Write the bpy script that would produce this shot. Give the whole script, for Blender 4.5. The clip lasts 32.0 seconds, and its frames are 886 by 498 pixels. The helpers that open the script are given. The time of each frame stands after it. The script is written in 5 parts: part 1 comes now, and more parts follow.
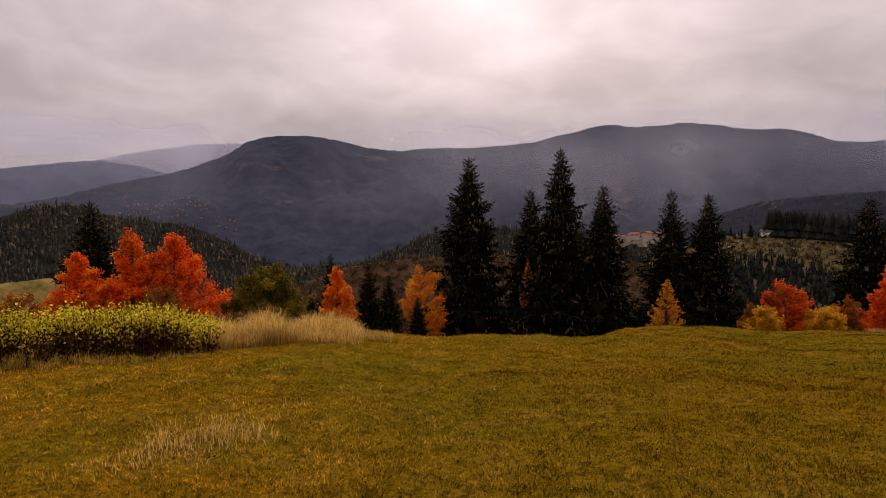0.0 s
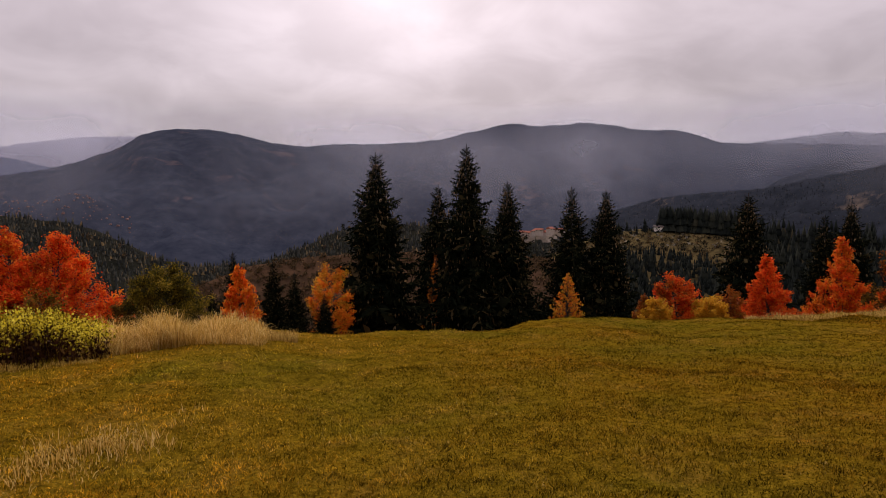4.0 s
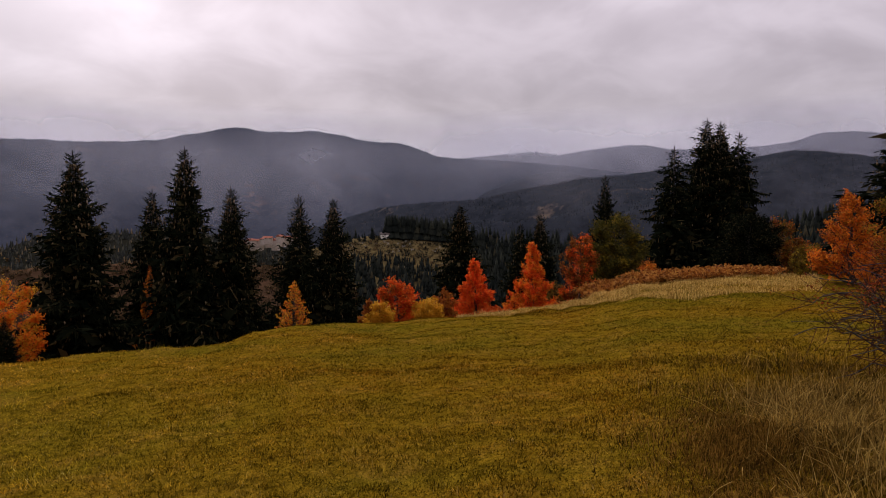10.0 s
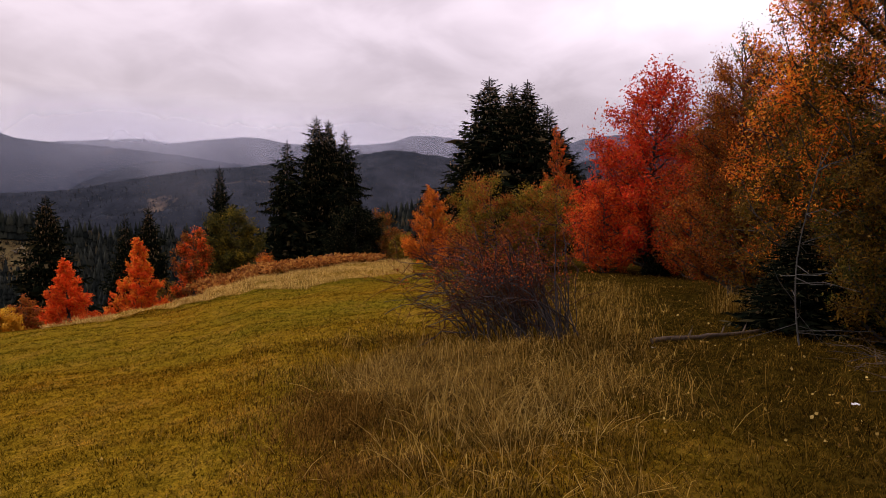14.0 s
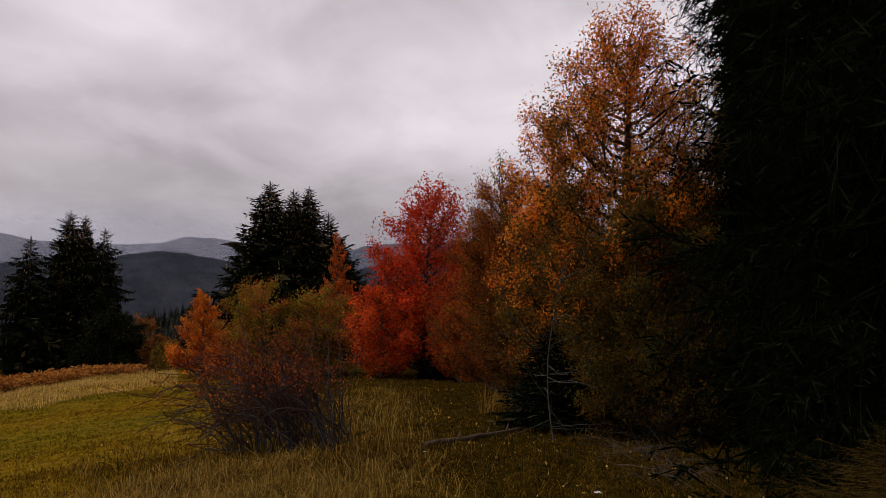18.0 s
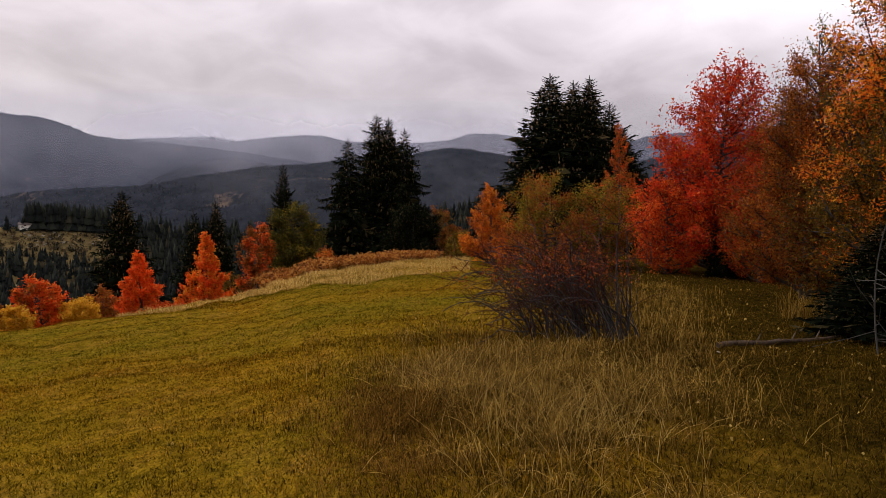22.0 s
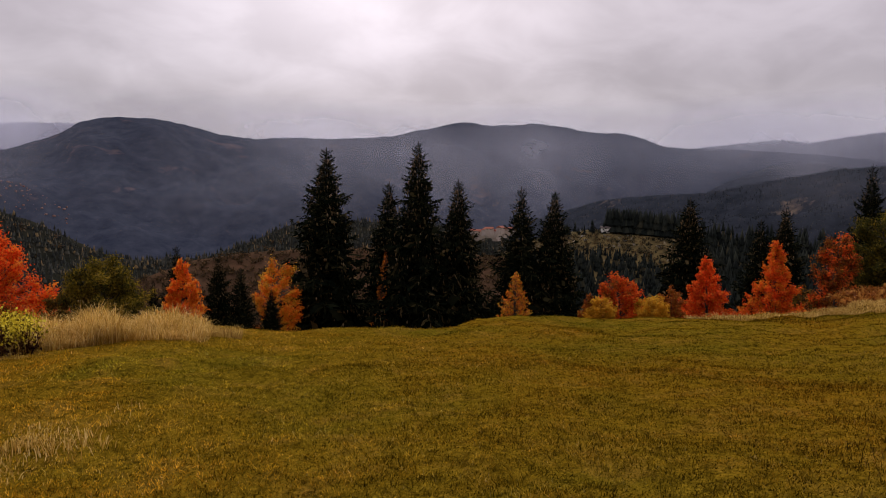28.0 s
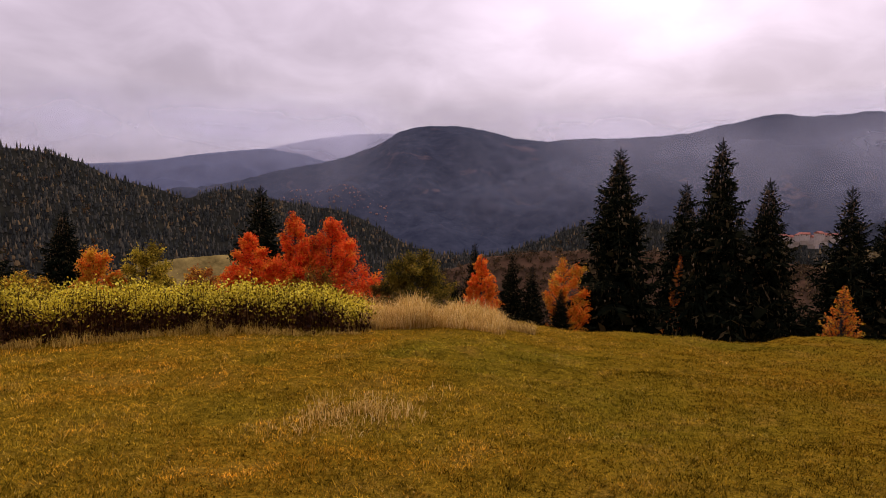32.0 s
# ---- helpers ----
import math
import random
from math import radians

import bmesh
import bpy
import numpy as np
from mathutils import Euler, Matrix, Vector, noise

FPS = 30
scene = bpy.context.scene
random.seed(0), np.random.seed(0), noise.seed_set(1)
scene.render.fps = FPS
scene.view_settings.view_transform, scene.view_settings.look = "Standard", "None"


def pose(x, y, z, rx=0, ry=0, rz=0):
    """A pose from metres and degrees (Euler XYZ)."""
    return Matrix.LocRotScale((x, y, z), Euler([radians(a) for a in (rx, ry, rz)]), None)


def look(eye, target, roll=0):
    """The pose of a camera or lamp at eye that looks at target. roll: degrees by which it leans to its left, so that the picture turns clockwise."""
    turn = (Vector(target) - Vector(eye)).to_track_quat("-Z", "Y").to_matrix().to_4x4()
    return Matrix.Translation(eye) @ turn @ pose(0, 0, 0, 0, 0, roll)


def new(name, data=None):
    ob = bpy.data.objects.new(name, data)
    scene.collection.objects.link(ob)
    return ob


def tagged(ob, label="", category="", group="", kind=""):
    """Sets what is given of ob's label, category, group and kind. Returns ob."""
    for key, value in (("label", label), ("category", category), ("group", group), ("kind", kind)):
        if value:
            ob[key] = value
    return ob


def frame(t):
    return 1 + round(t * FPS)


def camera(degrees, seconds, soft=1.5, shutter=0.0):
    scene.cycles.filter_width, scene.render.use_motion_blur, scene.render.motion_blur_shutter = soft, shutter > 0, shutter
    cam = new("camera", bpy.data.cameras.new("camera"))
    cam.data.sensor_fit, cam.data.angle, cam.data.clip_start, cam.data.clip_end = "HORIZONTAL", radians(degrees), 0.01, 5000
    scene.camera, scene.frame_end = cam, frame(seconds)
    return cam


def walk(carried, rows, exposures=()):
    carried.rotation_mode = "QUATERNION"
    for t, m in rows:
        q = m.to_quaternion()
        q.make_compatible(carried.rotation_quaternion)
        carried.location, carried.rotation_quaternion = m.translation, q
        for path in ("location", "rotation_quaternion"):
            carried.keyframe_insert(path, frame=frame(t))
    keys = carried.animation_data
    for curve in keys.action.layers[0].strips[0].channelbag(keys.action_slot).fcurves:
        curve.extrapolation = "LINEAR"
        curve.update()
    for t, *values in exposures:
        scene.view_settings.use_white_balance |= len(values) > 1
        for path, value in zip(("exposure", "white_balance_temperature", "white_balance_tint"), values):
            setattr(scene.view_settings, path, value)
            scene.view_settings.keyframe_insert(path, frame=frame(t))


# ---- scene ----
# A hand-held turn on a mountain meadow: the eye swings on a short arm round one standing point.
EYE, ARM = 1.55, 0.30
cam = camera(69.1, 32.0, soft=0.5)
# seconds, yaw, pitch, roll
TURNS = [
    (0.0, 0.01, -3.0, 0.25),
    (0.5, -1.47, -2.93, 0.38),
    (1.0, -1.95, -2.74, 0.43),
    (1.5, -2.13, -3.06, 0.31),
    (2.0, -2.55, -3.31, 0.23),
    (2.5, -2.66, -3.44, 0.14),
    (4.5, -11.23, -3.13, 0.73),
    (5.0, -14.3, -2.83, 1.04),
    (5.5, -16.83, -2.91, 0.7),
    (6.0, -19.58, -3.11, 0.63),
    (6.5, -20.41, -3.22, 0.77),
    (7.0, -21.35, -3.14, 0.75),
    (7.5, -21.48, -3.15, 0.66),
    (8.0, -21.98, -3.14, 0.53),
    (8.5, -23.5, -3.34, 0.27),
    (9.0, -25.73, -3.11, 0.31),
    (9.5, -28.58, -2.87, -0.11),
    (10.0, -31.78, -2.73, 0.02),
    (10.5, -37.22, -2.64, -0.24),
    (11.0, -40.37, -2.85, -0.11),
    (11.5, -43.96, -2.83, 0.02),
    (12.0, -47.46, -2.75, 0.16),
    (12.5, -51.36, -2.91, -0.21),
    (13.0, -55.33, -2.76, -0.26),
    (13.5, -60.38, -3.15, -0.08),
    (14.0, -64.71, -3.47, 0.27),
    (14.5, -68.29, -3.81, 0.57),
    (15.0, -73.01, -5.36, 0.31),
    (15.5, -77.89, -6.73, 0.1),
    (17.5, -84.48, 3.49, -0.03),
    (18.0, -83.86, 5.79, 0.28),
    (18.5, -83.18, 3.62, 0.16),
    (19.0, -80.48, 0.48, -0.25),
    (19.5, -77.81, -1.18, -0.32),
    (20.0, -76.02, -1.56, -0.37),
    (20.5, -73.92, -2.49, -0.23),
    (21.0, -71.11, -2.56, 0.04),
    (21.5, -66.79, -3.04, 0.14),
    (22.0, -59.6, -3.68, -0.26),
    (22.5, -52.23, -4.39, -0.32),
    (23.0, -47.46, -3.99, -0.59),
    (23.5, -44.04, -3.44, -0.89),
    (24.0, -41.67, -3.67, -0.39),
    (24.5, -38.61, -3.72, 0.14),
    (25.0, -34.52, -3.55, 0.12),
    (25.5, -31.46, -3.22, -0.04),
    (27.5, -16.92, -2.87, -1.04),
    (28.0, -12.44, -3.55, -0.87),
    (28.5, -11.12, -3.09, -0.33),
    (29.0, -10.76, -3.2, -0.03),
    (29.5, -9.16, -3.45, 0.02),
    (30.0, -3.4, -3.4, -0.0),
    (30.5, 1.08, -3.42, -0.39),
    (31.0, 5.89, -3.77, -0.6),
    (31.5, 9.61, -3.89, -1.22),
    (32.0, 12.8, -3.96, -1.29),
]


def stand(yaw, pitch, roll):
    a = radians(yaw)
    return pose(-ARM * math.sin(a), ARM * math.cos(a), EYE, 90 + pitch, roll, yaw)


EXPOSURES = [(0.0, -0.02, 7150, 14), (5.0, -0.03, 6500, 14), (10.0, 0.0, 6380, 12), (12.0, 0.12, 6450, 15), (13.0, 0.25, 6500, 17), (14.0, 0.4, 6500, 18), (15.0, 0.6, 6600, 19), (15.5, 0.6, 6600, 17), (17.5, -0.02, 6500, 8), (18.0, -0.18, 6500, 6), (19.0, 0.1, 6450, 6), (20.0, 0.3, 6500, 7), (22.0, 0.35, 6500, 7), (23.0, 0.4, 6500, 9), (24.0, 0.24, 6450, 7), (25.5, 0.08, 6500, 11), (28.0, -0.06, 6350, 10), (30.5, 0.0, 6250, 12), (32.0, 0.16, 6350, 24)]
walk(cam, [(t, stand(yaw, pitch, roll)) for t, yaw, pitch, roll in TURNS], EXPOSURES)

# ---- sky and light ----
SUN_AZ, SUN_EL = 9.0, 38.0


def make_world():
    w = bpy.data.worlds.new("overcast_sky")
    scene.world = w
    w.use_nodes = True
    nt = w.node_tree
    nt.nodes.clear()
    N, L = nt.nodes.new, nt.links.new

    def math_node(op, a, b=None):
        n = N("ShaderNodeMath")
        n.operation = op
        for i, v in enumerate((a, b)):
            if v is None:
                continue
            if isinstance(v, (int, float)):
                n.inputs[i].default_value = v
            else:
                L(v, n.inputs[i])
        return n.outputs[0]

    co = N("ShaderNodeTexCoord").outputs["Generated"]
    sep = N("ShaderNodeSeparateXYZ")
    L(co, sep.inputs[0])
    up = math_node("ADD", math_node("MAXIMUM", sep.outputs[2], 0.0), 0.30)
    flat = N("ShaderNodeCombineXYZ")
    L(math_node("DIVIDE", sep.outputs[0], up), flat.inputs[0])
    L(math_node("DIVIDE", sep.outputs[1], up), flat.inputs[1])

    def cloud(scale, detail, rough, warp, lo, hi):
        n = N("ShaderNodeTexNoise")
        n.inputs["Scale"].default_value, n.inputs["Detail"].default_value = scale, detail
        n.inputs["Roughness"].default_value, n.inputs["Distortion"].default_value = rough, warp
        L(flat.outputs[0], n.inputs["Vector"])
        r = N("ShaderNodeMapRange")
        r.interpolation_type = "SMOOTHSTEP"
        r.inputs["From Min"].default_value, r.inputs["From Max"].default_value = lo, hi
        L(n.outputs["Fac"], r.inputs["Value"])
        return r.outputs[0]

    big = cloud(1.0, 3, 0.5, 0.2, 0.36, 0.66)
    fine = cloud(3.2, 4, 0.55, 0.4, 0.3, 0.72)
    mixf = math_node("ADD", math_node("MULTIPLY", big, 0.65), math_node("MULTIPLY", fine, 0.35))
    # brighter where the sun stands behind the cloud
    a, e = radians(SUN_AZ), radians(15)
    d = N("ShaderNodeVectorMath")
    d.operation = "DOT_PRODUCT"
    L(co, d.inputs[0])
    d.inputs[1].default_value = (math.sin(a) * math.cos(e), math.cos(a) * math.cos(e), math.sin(e))
    glow = N("ShaderNodeMapRange")
    glow.interpolation_type = "SMOOTHSTEP"
    glow.inputs["From Min"].default_value, glow.inputs["From Max"].default_value = 0.955, 1.0
    L(d.outputs["Value"], glow.inputs["Value"])
    low = N("ShaderNodeMapRange")
    low.inputs["From Min"].default_value, low.inputs["From Max"].default_value = 0.09, 0.28
    low.inputs["To Min"].default_value, low.inputs["To Max"].default_value = 0.58, 1.0
    L(sep.outputs[2], low.inputs["Value"])
    zen = N("ShaderNodeMapRange")
    zen.inputs["From Min"].default_value, zen.inputs["From Max"].default_value = 0.45, 1.0
    zen.inputs["To Min"].default_value, zen.inputs["To Max"].default_value = 1.0, 1.7
    L(sep.outputs[2], zen.inputs["Value"])
    ramp = N("ShaderNodeValToRGB")
    ramp.color_ramp.elements[0].color = (5.5, 4.78, 5.2, 1)
    ramp.color_ramp.elements[1].color = (10.1, 9.0, 9.7, 1)
    L(mixf, ramp.inputs[0])
    lit = N("ShaderNodeVectorMath")
    lit.operation = "SCALE"
    L(ramp.outputs[0], lit.inputs[0])
    gain = math_node("MULTIPLY", low.outputs[0], math_node("ADD", zen.outputs[0], math_node("MULTIPLY", glow.outputs[0], 0.2)))
    L(gain, lit.inputs["Scale"])
    sky = N("ShaderNodeTexSky")
    sky.sky_type = "NISHITA"
    sky.sun_disc = False
    sky.sun_elevation, sky.sun_rotation = radians(SUN_EL), radians(SUN_AZ)
    sky.air_density, sky.dust_density = 1.0, 3.0
    mix = N("ShaderNodeMix")
    mix.data_type = "RGBA"
    mix.inputs[0].default_value = 0.93
    L(sky.outputs[0], mix.inputs[6])
    L(lit.outputs[0], mix.inputs[7])
    bg = N("ShaderNodeBackground")
    bg.inputs["Strength"].default_value = 0.10
    L(mix.outputs[2], bg.inputs["Color"])
    out = N("ShaderNodeOutputWorld")
    L(bg.outputs[0], out.inputs["Surface"])


make_world()
sun = new("sun", bpy.data.lights.new("sun", "SUN"))
sun.data.energy, sun.data.angle, sun.data.color = 1.5, radians(25), (1.0, 0.95, 0.9)
a0, e0 = radians(SUN_AZ), radians(SUN_EL)
sun.matrix_world = look((0, 0, 0), (-math.sin(a0) * math.cos(e0), -math.cos(a0) * math.cos(e0), -math.sin(e0)))

# ---- materials ----


class Nodes:
    """A material's node tree, written shortly."""

    def __init__(self, name):
        self.mat = bpy.data.materials.new(name)
        self.mat.use_nodes = True
        self.tree = self.mat.node_tree
        self.bsdf = self.tree.nodes["Principled BSDF"]
        self.out = self.tree.nodes["Material Output"]

    def add(self, kind, links=(), **values):
        n = self.tree.nodes.new(kind)
        for key, v in values.items():
            n.inputs[key.replace("_", " ")].default_value = v
        for sock, src in links:
            self.tree.links.new(src, n.inputs[sock])
        return n

    def noise(self, scale, detail=4, rough=0.6, warp=0.0, vec=None):
        n = self.add("ShaderNodeTexNoise", Scale=scale, Detail=detail, Roughness=rough, Distortion=warp)
        self.tree.links.new(vec or self.coords(), n.inputs["Vector"])
        return n.outputs["Fac"]

    def coords(self):
        return self.add("ShaderNodeNewGeometry").outputs["Position"]

    def island(self):
        return self.add("ShaderNodeNewGeometry").outputs["Random Per Island"]

    def ramp(self, fac, stops):
        n = self.tree.nodes.new("ShaderNodeValToRGB")
        els = n.color_ramp.elements
        while len(els) < len(stops):
            els.new(0.5)
        for el, (p, c) in zip(els, stops):
            el.position, el.color = p, (*c, 1)
        self.tree.links.new(fac, n.inputs[0])
        return n.outputs[0]

    def mix(self, fac, a, b, kind="MIX"):
        n = self.tree.nodes.new("ShaderNodeMix")
        n.data_type, n.blend_type = "RGBA", kind
        for i, v in ((0, fac), (6, a), (7, b)):
            if isinstance(v, (int, float)):
                n.inputs[i].default_value = v
            elif isinstance(v, tuple):
                n.inputs[i].default_value = (*v, 1)
            else:
                self.tree.links.new(v, n.inputs[i])
        return n.outputs[2]

    def wood_shade(self):
        """0 on the open meadow, 1 along the wood, where litter and painted shade darken the turf."""
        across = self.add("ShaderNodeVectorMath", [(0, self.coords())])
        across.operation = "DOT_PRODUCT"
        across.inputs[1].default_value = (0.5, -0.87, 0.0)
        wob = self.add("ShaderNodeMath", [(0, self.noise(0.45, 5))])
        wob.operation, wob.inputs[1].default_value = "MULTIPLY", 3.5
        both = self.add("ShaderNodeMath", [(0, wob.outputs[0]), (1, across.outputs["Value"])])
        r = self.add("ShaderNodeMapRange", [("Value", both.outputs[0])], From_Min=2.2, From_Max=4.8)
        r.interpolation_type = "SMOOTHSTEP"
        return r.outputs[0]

    def bump(self, fac, strength, dist=0.02):
        n = self.add("ShaderNodeBump", [("Height", fac)], Strength=strength, Distance=dist)
        self.tree.links.new(n.outputs[0], self.bsdf.inputs["Normal"])

    def done(self, colour, rough=0.8, through_light=0.0, gloss=0.3):
        if isinstance(colour, tuple):
            self.bsdf.inputs["Base Color"].default_value = (*colour, 1)
        else:
            self.tree.links.new(colour, self.bsdf.inputs["Base Color"])
        self.bsdf.inputs["Roughness"].default_value = rough
        self.bsdf.inputs["Specular IOR Level"].default_value = gloss
        if through_light:
            t = self.tree.nodes.new("ShaderNodeBsdfTranslucent")
            if isinstance(colour, tuple):
                t.inputs[0].default_value = (*colour, 1)
            else:
                self.tree.links.new(colour, t.inputs[0])
            m = self.tree.nodes.new("ShaderNodeMixShader")
            m.inputs[0].default_value = through_light
            self.tree.links.new(self.bsdf.outputs[0], m.inputs[1])
            self.tree.links.new(t.outputs[0], m.inputs[2])
            self.tree.links.new(m.outputs[0], self.out.inputs["Surface"])
        return self.mat


def leaf_material(name, stops, light=0.5, rough=0.6, gloss=0.06):
    m = Nodes(name)
    c = m.ramp(m.island(), stops)
    patch = m.ramp(m.noise(0.9, 3), [(0.35, (0.72, 0.72, 0.72)), (0.65, (1.0, 1.0, 1.0))])
    return m.done(m.mix(1.0, c, patch, "MULTIPLY"), rough, light, gloss)


def plain_material(name, a, b, scale, rough=0.8, bump=0.0, fine=None):
    m = Nodes(name)
    f = m.noise(scale, 5)
    c = m.ramp(f, [(0.3, a), (0.7, b)])
    if bump:
        m.bump(m.noise(fine or scale * 4, 5), bump)
    return m.done(c, rough, 0, 0.08)


def bark_material(name, a, b):
    m = Nodes(name)
    v = m.add("ShaderNodeMapping", [("Vector", m.coords())], Scale=(14, 14, 3)).outputs[0]
    f = m.noise(1.5, 6, 0.7, 0.3, v)
    m.bump(f, 0.6, 0.02)
    return m.done(m.ramp(f, [(0.3, a), (0.7, b)]), 0.9)


def meadow_material():
    m = Nodes("meadow_turf")
    big, mid, clump, fine = m.noise(0.22, 4, 0.6, 0.5), m.noise(1.7, 5, 0.65), m.noise(9, 5, 0.7, 0.4), m.noise(45, 4, 0.75)
    c = m.ramp(big, [(0.3, (0.25, 0.14, 0.01)), (0.5, (0.21, 0.135, 0.01)), (0.72, (0.145, 0.122, 0.011))])
    c = m.mix(m.ramp(mid, [(0.5, (0, 0, 0)), (0.68, (0.7, 0.7, 0.7))]), c, (0.27, 0.16, 0.024))
    c = m.mix(1.0, c, m.ramp(clump, [(0.3, (0.25, 0.26, 0.22)), (0.55, (1.0, 1.0, 1.0))]), "MULTIPLY")
    c = m.mix(1.0, c, m.ramp(fine, [(0.3, (0.25, 0.25, 0.22)), (0.62, (1.15, 1.1, 1.0))]), "MULTIPLY")
    # leaf litter, darkened further to carry the shade of the wood
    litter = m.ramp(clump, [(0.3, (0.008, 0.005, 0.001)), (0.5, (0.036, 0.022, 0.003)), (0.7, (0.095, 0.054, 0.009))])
    c = m.mix(m.wood_shade(), c, m.mix(fine, litter, m.mix(1.0, litter, (0.5, 0.55, 0.5), "MULTIPLY")))
    m.bump(clump, 0.9, 0.06)
    return m.done(c, 1.0, 0, 0.0)


def hillside_material(name, dark, light, scale, patch=None, patch_scale=0.01, patch_lo=0.6):
    m = Nodes(name)
    f = m.noise(scale, 8, 0.7, 0.2)
    c = m.ramp(f, [(0.32, dark), (0.7, light)])
    if patch:
        k = m.ramp(m.noise(patch_scale, 6, 0.65, 0.8), [(patch_lo, (0, 0, 0)), (patch_lo + 0.1, (0.8, 0.8, 0.8))])
        c = m.mix(k, c, patch)
    m.bump(m.noise(scale, 5, 0.65), 0.1, 5.0)
    return m.done(c, 1.0, 0, 0.0)


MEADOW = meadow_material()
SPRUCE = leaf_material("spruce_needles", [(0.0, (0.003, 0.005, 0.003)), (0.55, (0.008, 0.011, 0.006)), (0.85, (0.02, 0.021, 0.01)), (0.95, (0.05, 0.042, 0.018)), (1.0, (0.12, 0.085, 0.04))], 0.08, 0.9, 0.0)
CONE = leaf_material("spruce_cones", [(0.0, (0.06, 0.038, 0.018)), (0.6, (0.14, 0.09, 0.045)), (1.0, (0.3, 0.21, 0.12))], 0.05, 0.9, 0.0)
# darker copy of the needles, the shade of the wood put into its colour
SPRUCE_SHADED = leaf_material("shaded_spruce_needles", [(0.0, (0.003, 0.004, 0.002)), (0.7, (0.007, 0.009, 0.004)), (1.0, (0.016, 0.018, 0.008))], 0.05, 0.9, 0.0)
# lit copy of the needles, the golden light put into the colour
FIR_LIT = leaf_material("lit_gold_needles", [(0.0, (0.016, 0.014, 0.003)), (0.6, (0.06, 0.04, 0.006)), (1.0, (0.2, 0.1, 0.014))], 0.3)
BARK = bark_material("bark", (0.018, 0.014, 0.011), (0.06, 0.048, 0.04))
GREY_BARK = bark_material("grey_bark", (0.025, 0.022, 0.019), (0.085, 0.078, 0.066))
RED = leaf_material("scarlet_leaves", [(0.0, (0.5, 0.035, 0.008)), (0.3, (0.85, 0.095, 0.012)), (0.8, (0.92, 0.17, 0.022)), (1.0, (0.9, 0.32, 0.045))], 0.6)
PINK_RED = leaf_material("crimson_leaves", [(0.0, (0.3, 0.012, 0.006)), (0.35, (0.62, 0.034, 0.011)), (0.85, (0.74, 0.07, 0.014)), (1.0, (0.72, 0.18, 0.03))], 0.5)
# scarlet toned down beside the wood, the shade there put into the colour
SHADED_RED = leaf_material("shaded_scarlet_leaves", [(0.0, (0.22, 0.014, 0.005)), (0.4, (0.52, 0.05, 0.008)), (0.85, (0.66, 0.1, 0.014)), (1.0, (0.6, 0.2, 0.03))], 0.5)
ORANGE = leaf_material("orange_leaves", [(0.0, (0.6, 0.1, 0.01)), (0.5, (0.9, 0.22, 0.018)), (1.0, (0.92, 0.42, 0.035))], 0.6)
GOLD = leaf_material("golden_leaves", [(0.0, (0.45, 0.21, 0.012)), (0.5, (0.72, 0.36, 0.022)), (1.0, (0.8, 0.5, 0.05))], 0.55)
OLIVE = leaf_material("olive_leaves", [(0.0, (0.06, 0.052, 0.006)), (0.6, (0.25, 0.18, 0.015)), (1.0, (0.42, 0.27, 0.024))])
RUST = leaf_material("rusty_leaves", [(0.0, (0.14, 0.03, 0.008)), (0.4, (0.36, 0.085, 0.014)), (0.8, (0.46, 0.16, 0.022)), (1.0, (0.22, 0.15, 0.025))])
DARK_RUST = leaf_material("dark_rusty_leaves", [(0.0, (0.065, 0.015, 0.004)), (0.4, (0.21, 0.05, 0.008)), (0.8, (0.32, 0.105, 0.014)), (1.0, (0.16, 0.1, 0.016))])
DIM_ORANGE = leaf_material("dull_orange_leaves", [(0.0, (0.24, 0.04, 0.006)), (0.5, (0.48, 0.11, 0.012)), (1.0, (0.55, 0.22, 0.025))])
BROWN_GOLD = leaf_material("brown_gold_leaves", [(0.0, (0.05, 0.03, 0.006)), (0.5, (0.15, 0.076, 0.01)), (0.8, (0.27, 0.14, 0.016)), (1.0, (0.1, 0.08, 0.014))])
LIME = leaf_material("yellow_green_leaves", light=0.6, stops=[(0.0, (0.18, 0.14, 0.012)), (0.4, (0.5, 0.37, 0.022)), (1.0, (0.8, 0.6, 0.06))])
DARK_OLIVE = leaf_material("dark_olive_leaves", [(0.0, (0.02, 0.024, 0.005)), (0.6, (0.07, 0.064, 0.01)), (1.0, (0.18, 0.125, 0.016))])
HEDGE_LEAF = leaf_material("hedge_leaves", light=0.65, stops=[(0.0, (0.08, 0.06, 0.006)), (0.25, (0.4, 0.3, 0.016)), (0.65, (0.8, 0.62, 0.035)), (1.0, (0.95, 0.8, 0.1))])
GOLD_STRAW = leaf_material("golden_dry_grass", [(0.0, (0.2, 0.11, 0.015)), (0.5, (0.56, 0.35, 0.055)), (1.0, (0.85, 0.6, 0.14))], 0.4, 0.9)
TAN = leaf_material("tan_dry_grass", [(0.0, (0.12, 0.066, 0.012)), (0.5, (0.46, 0.28, 0.055)), (1.0, (0.8, 0.55, 0.16))], 0.4, 0.9)
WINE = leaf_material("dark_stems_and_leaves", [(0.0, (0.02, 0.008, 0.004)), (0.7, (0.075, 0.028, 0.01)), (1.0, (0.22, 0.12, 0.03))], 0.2)


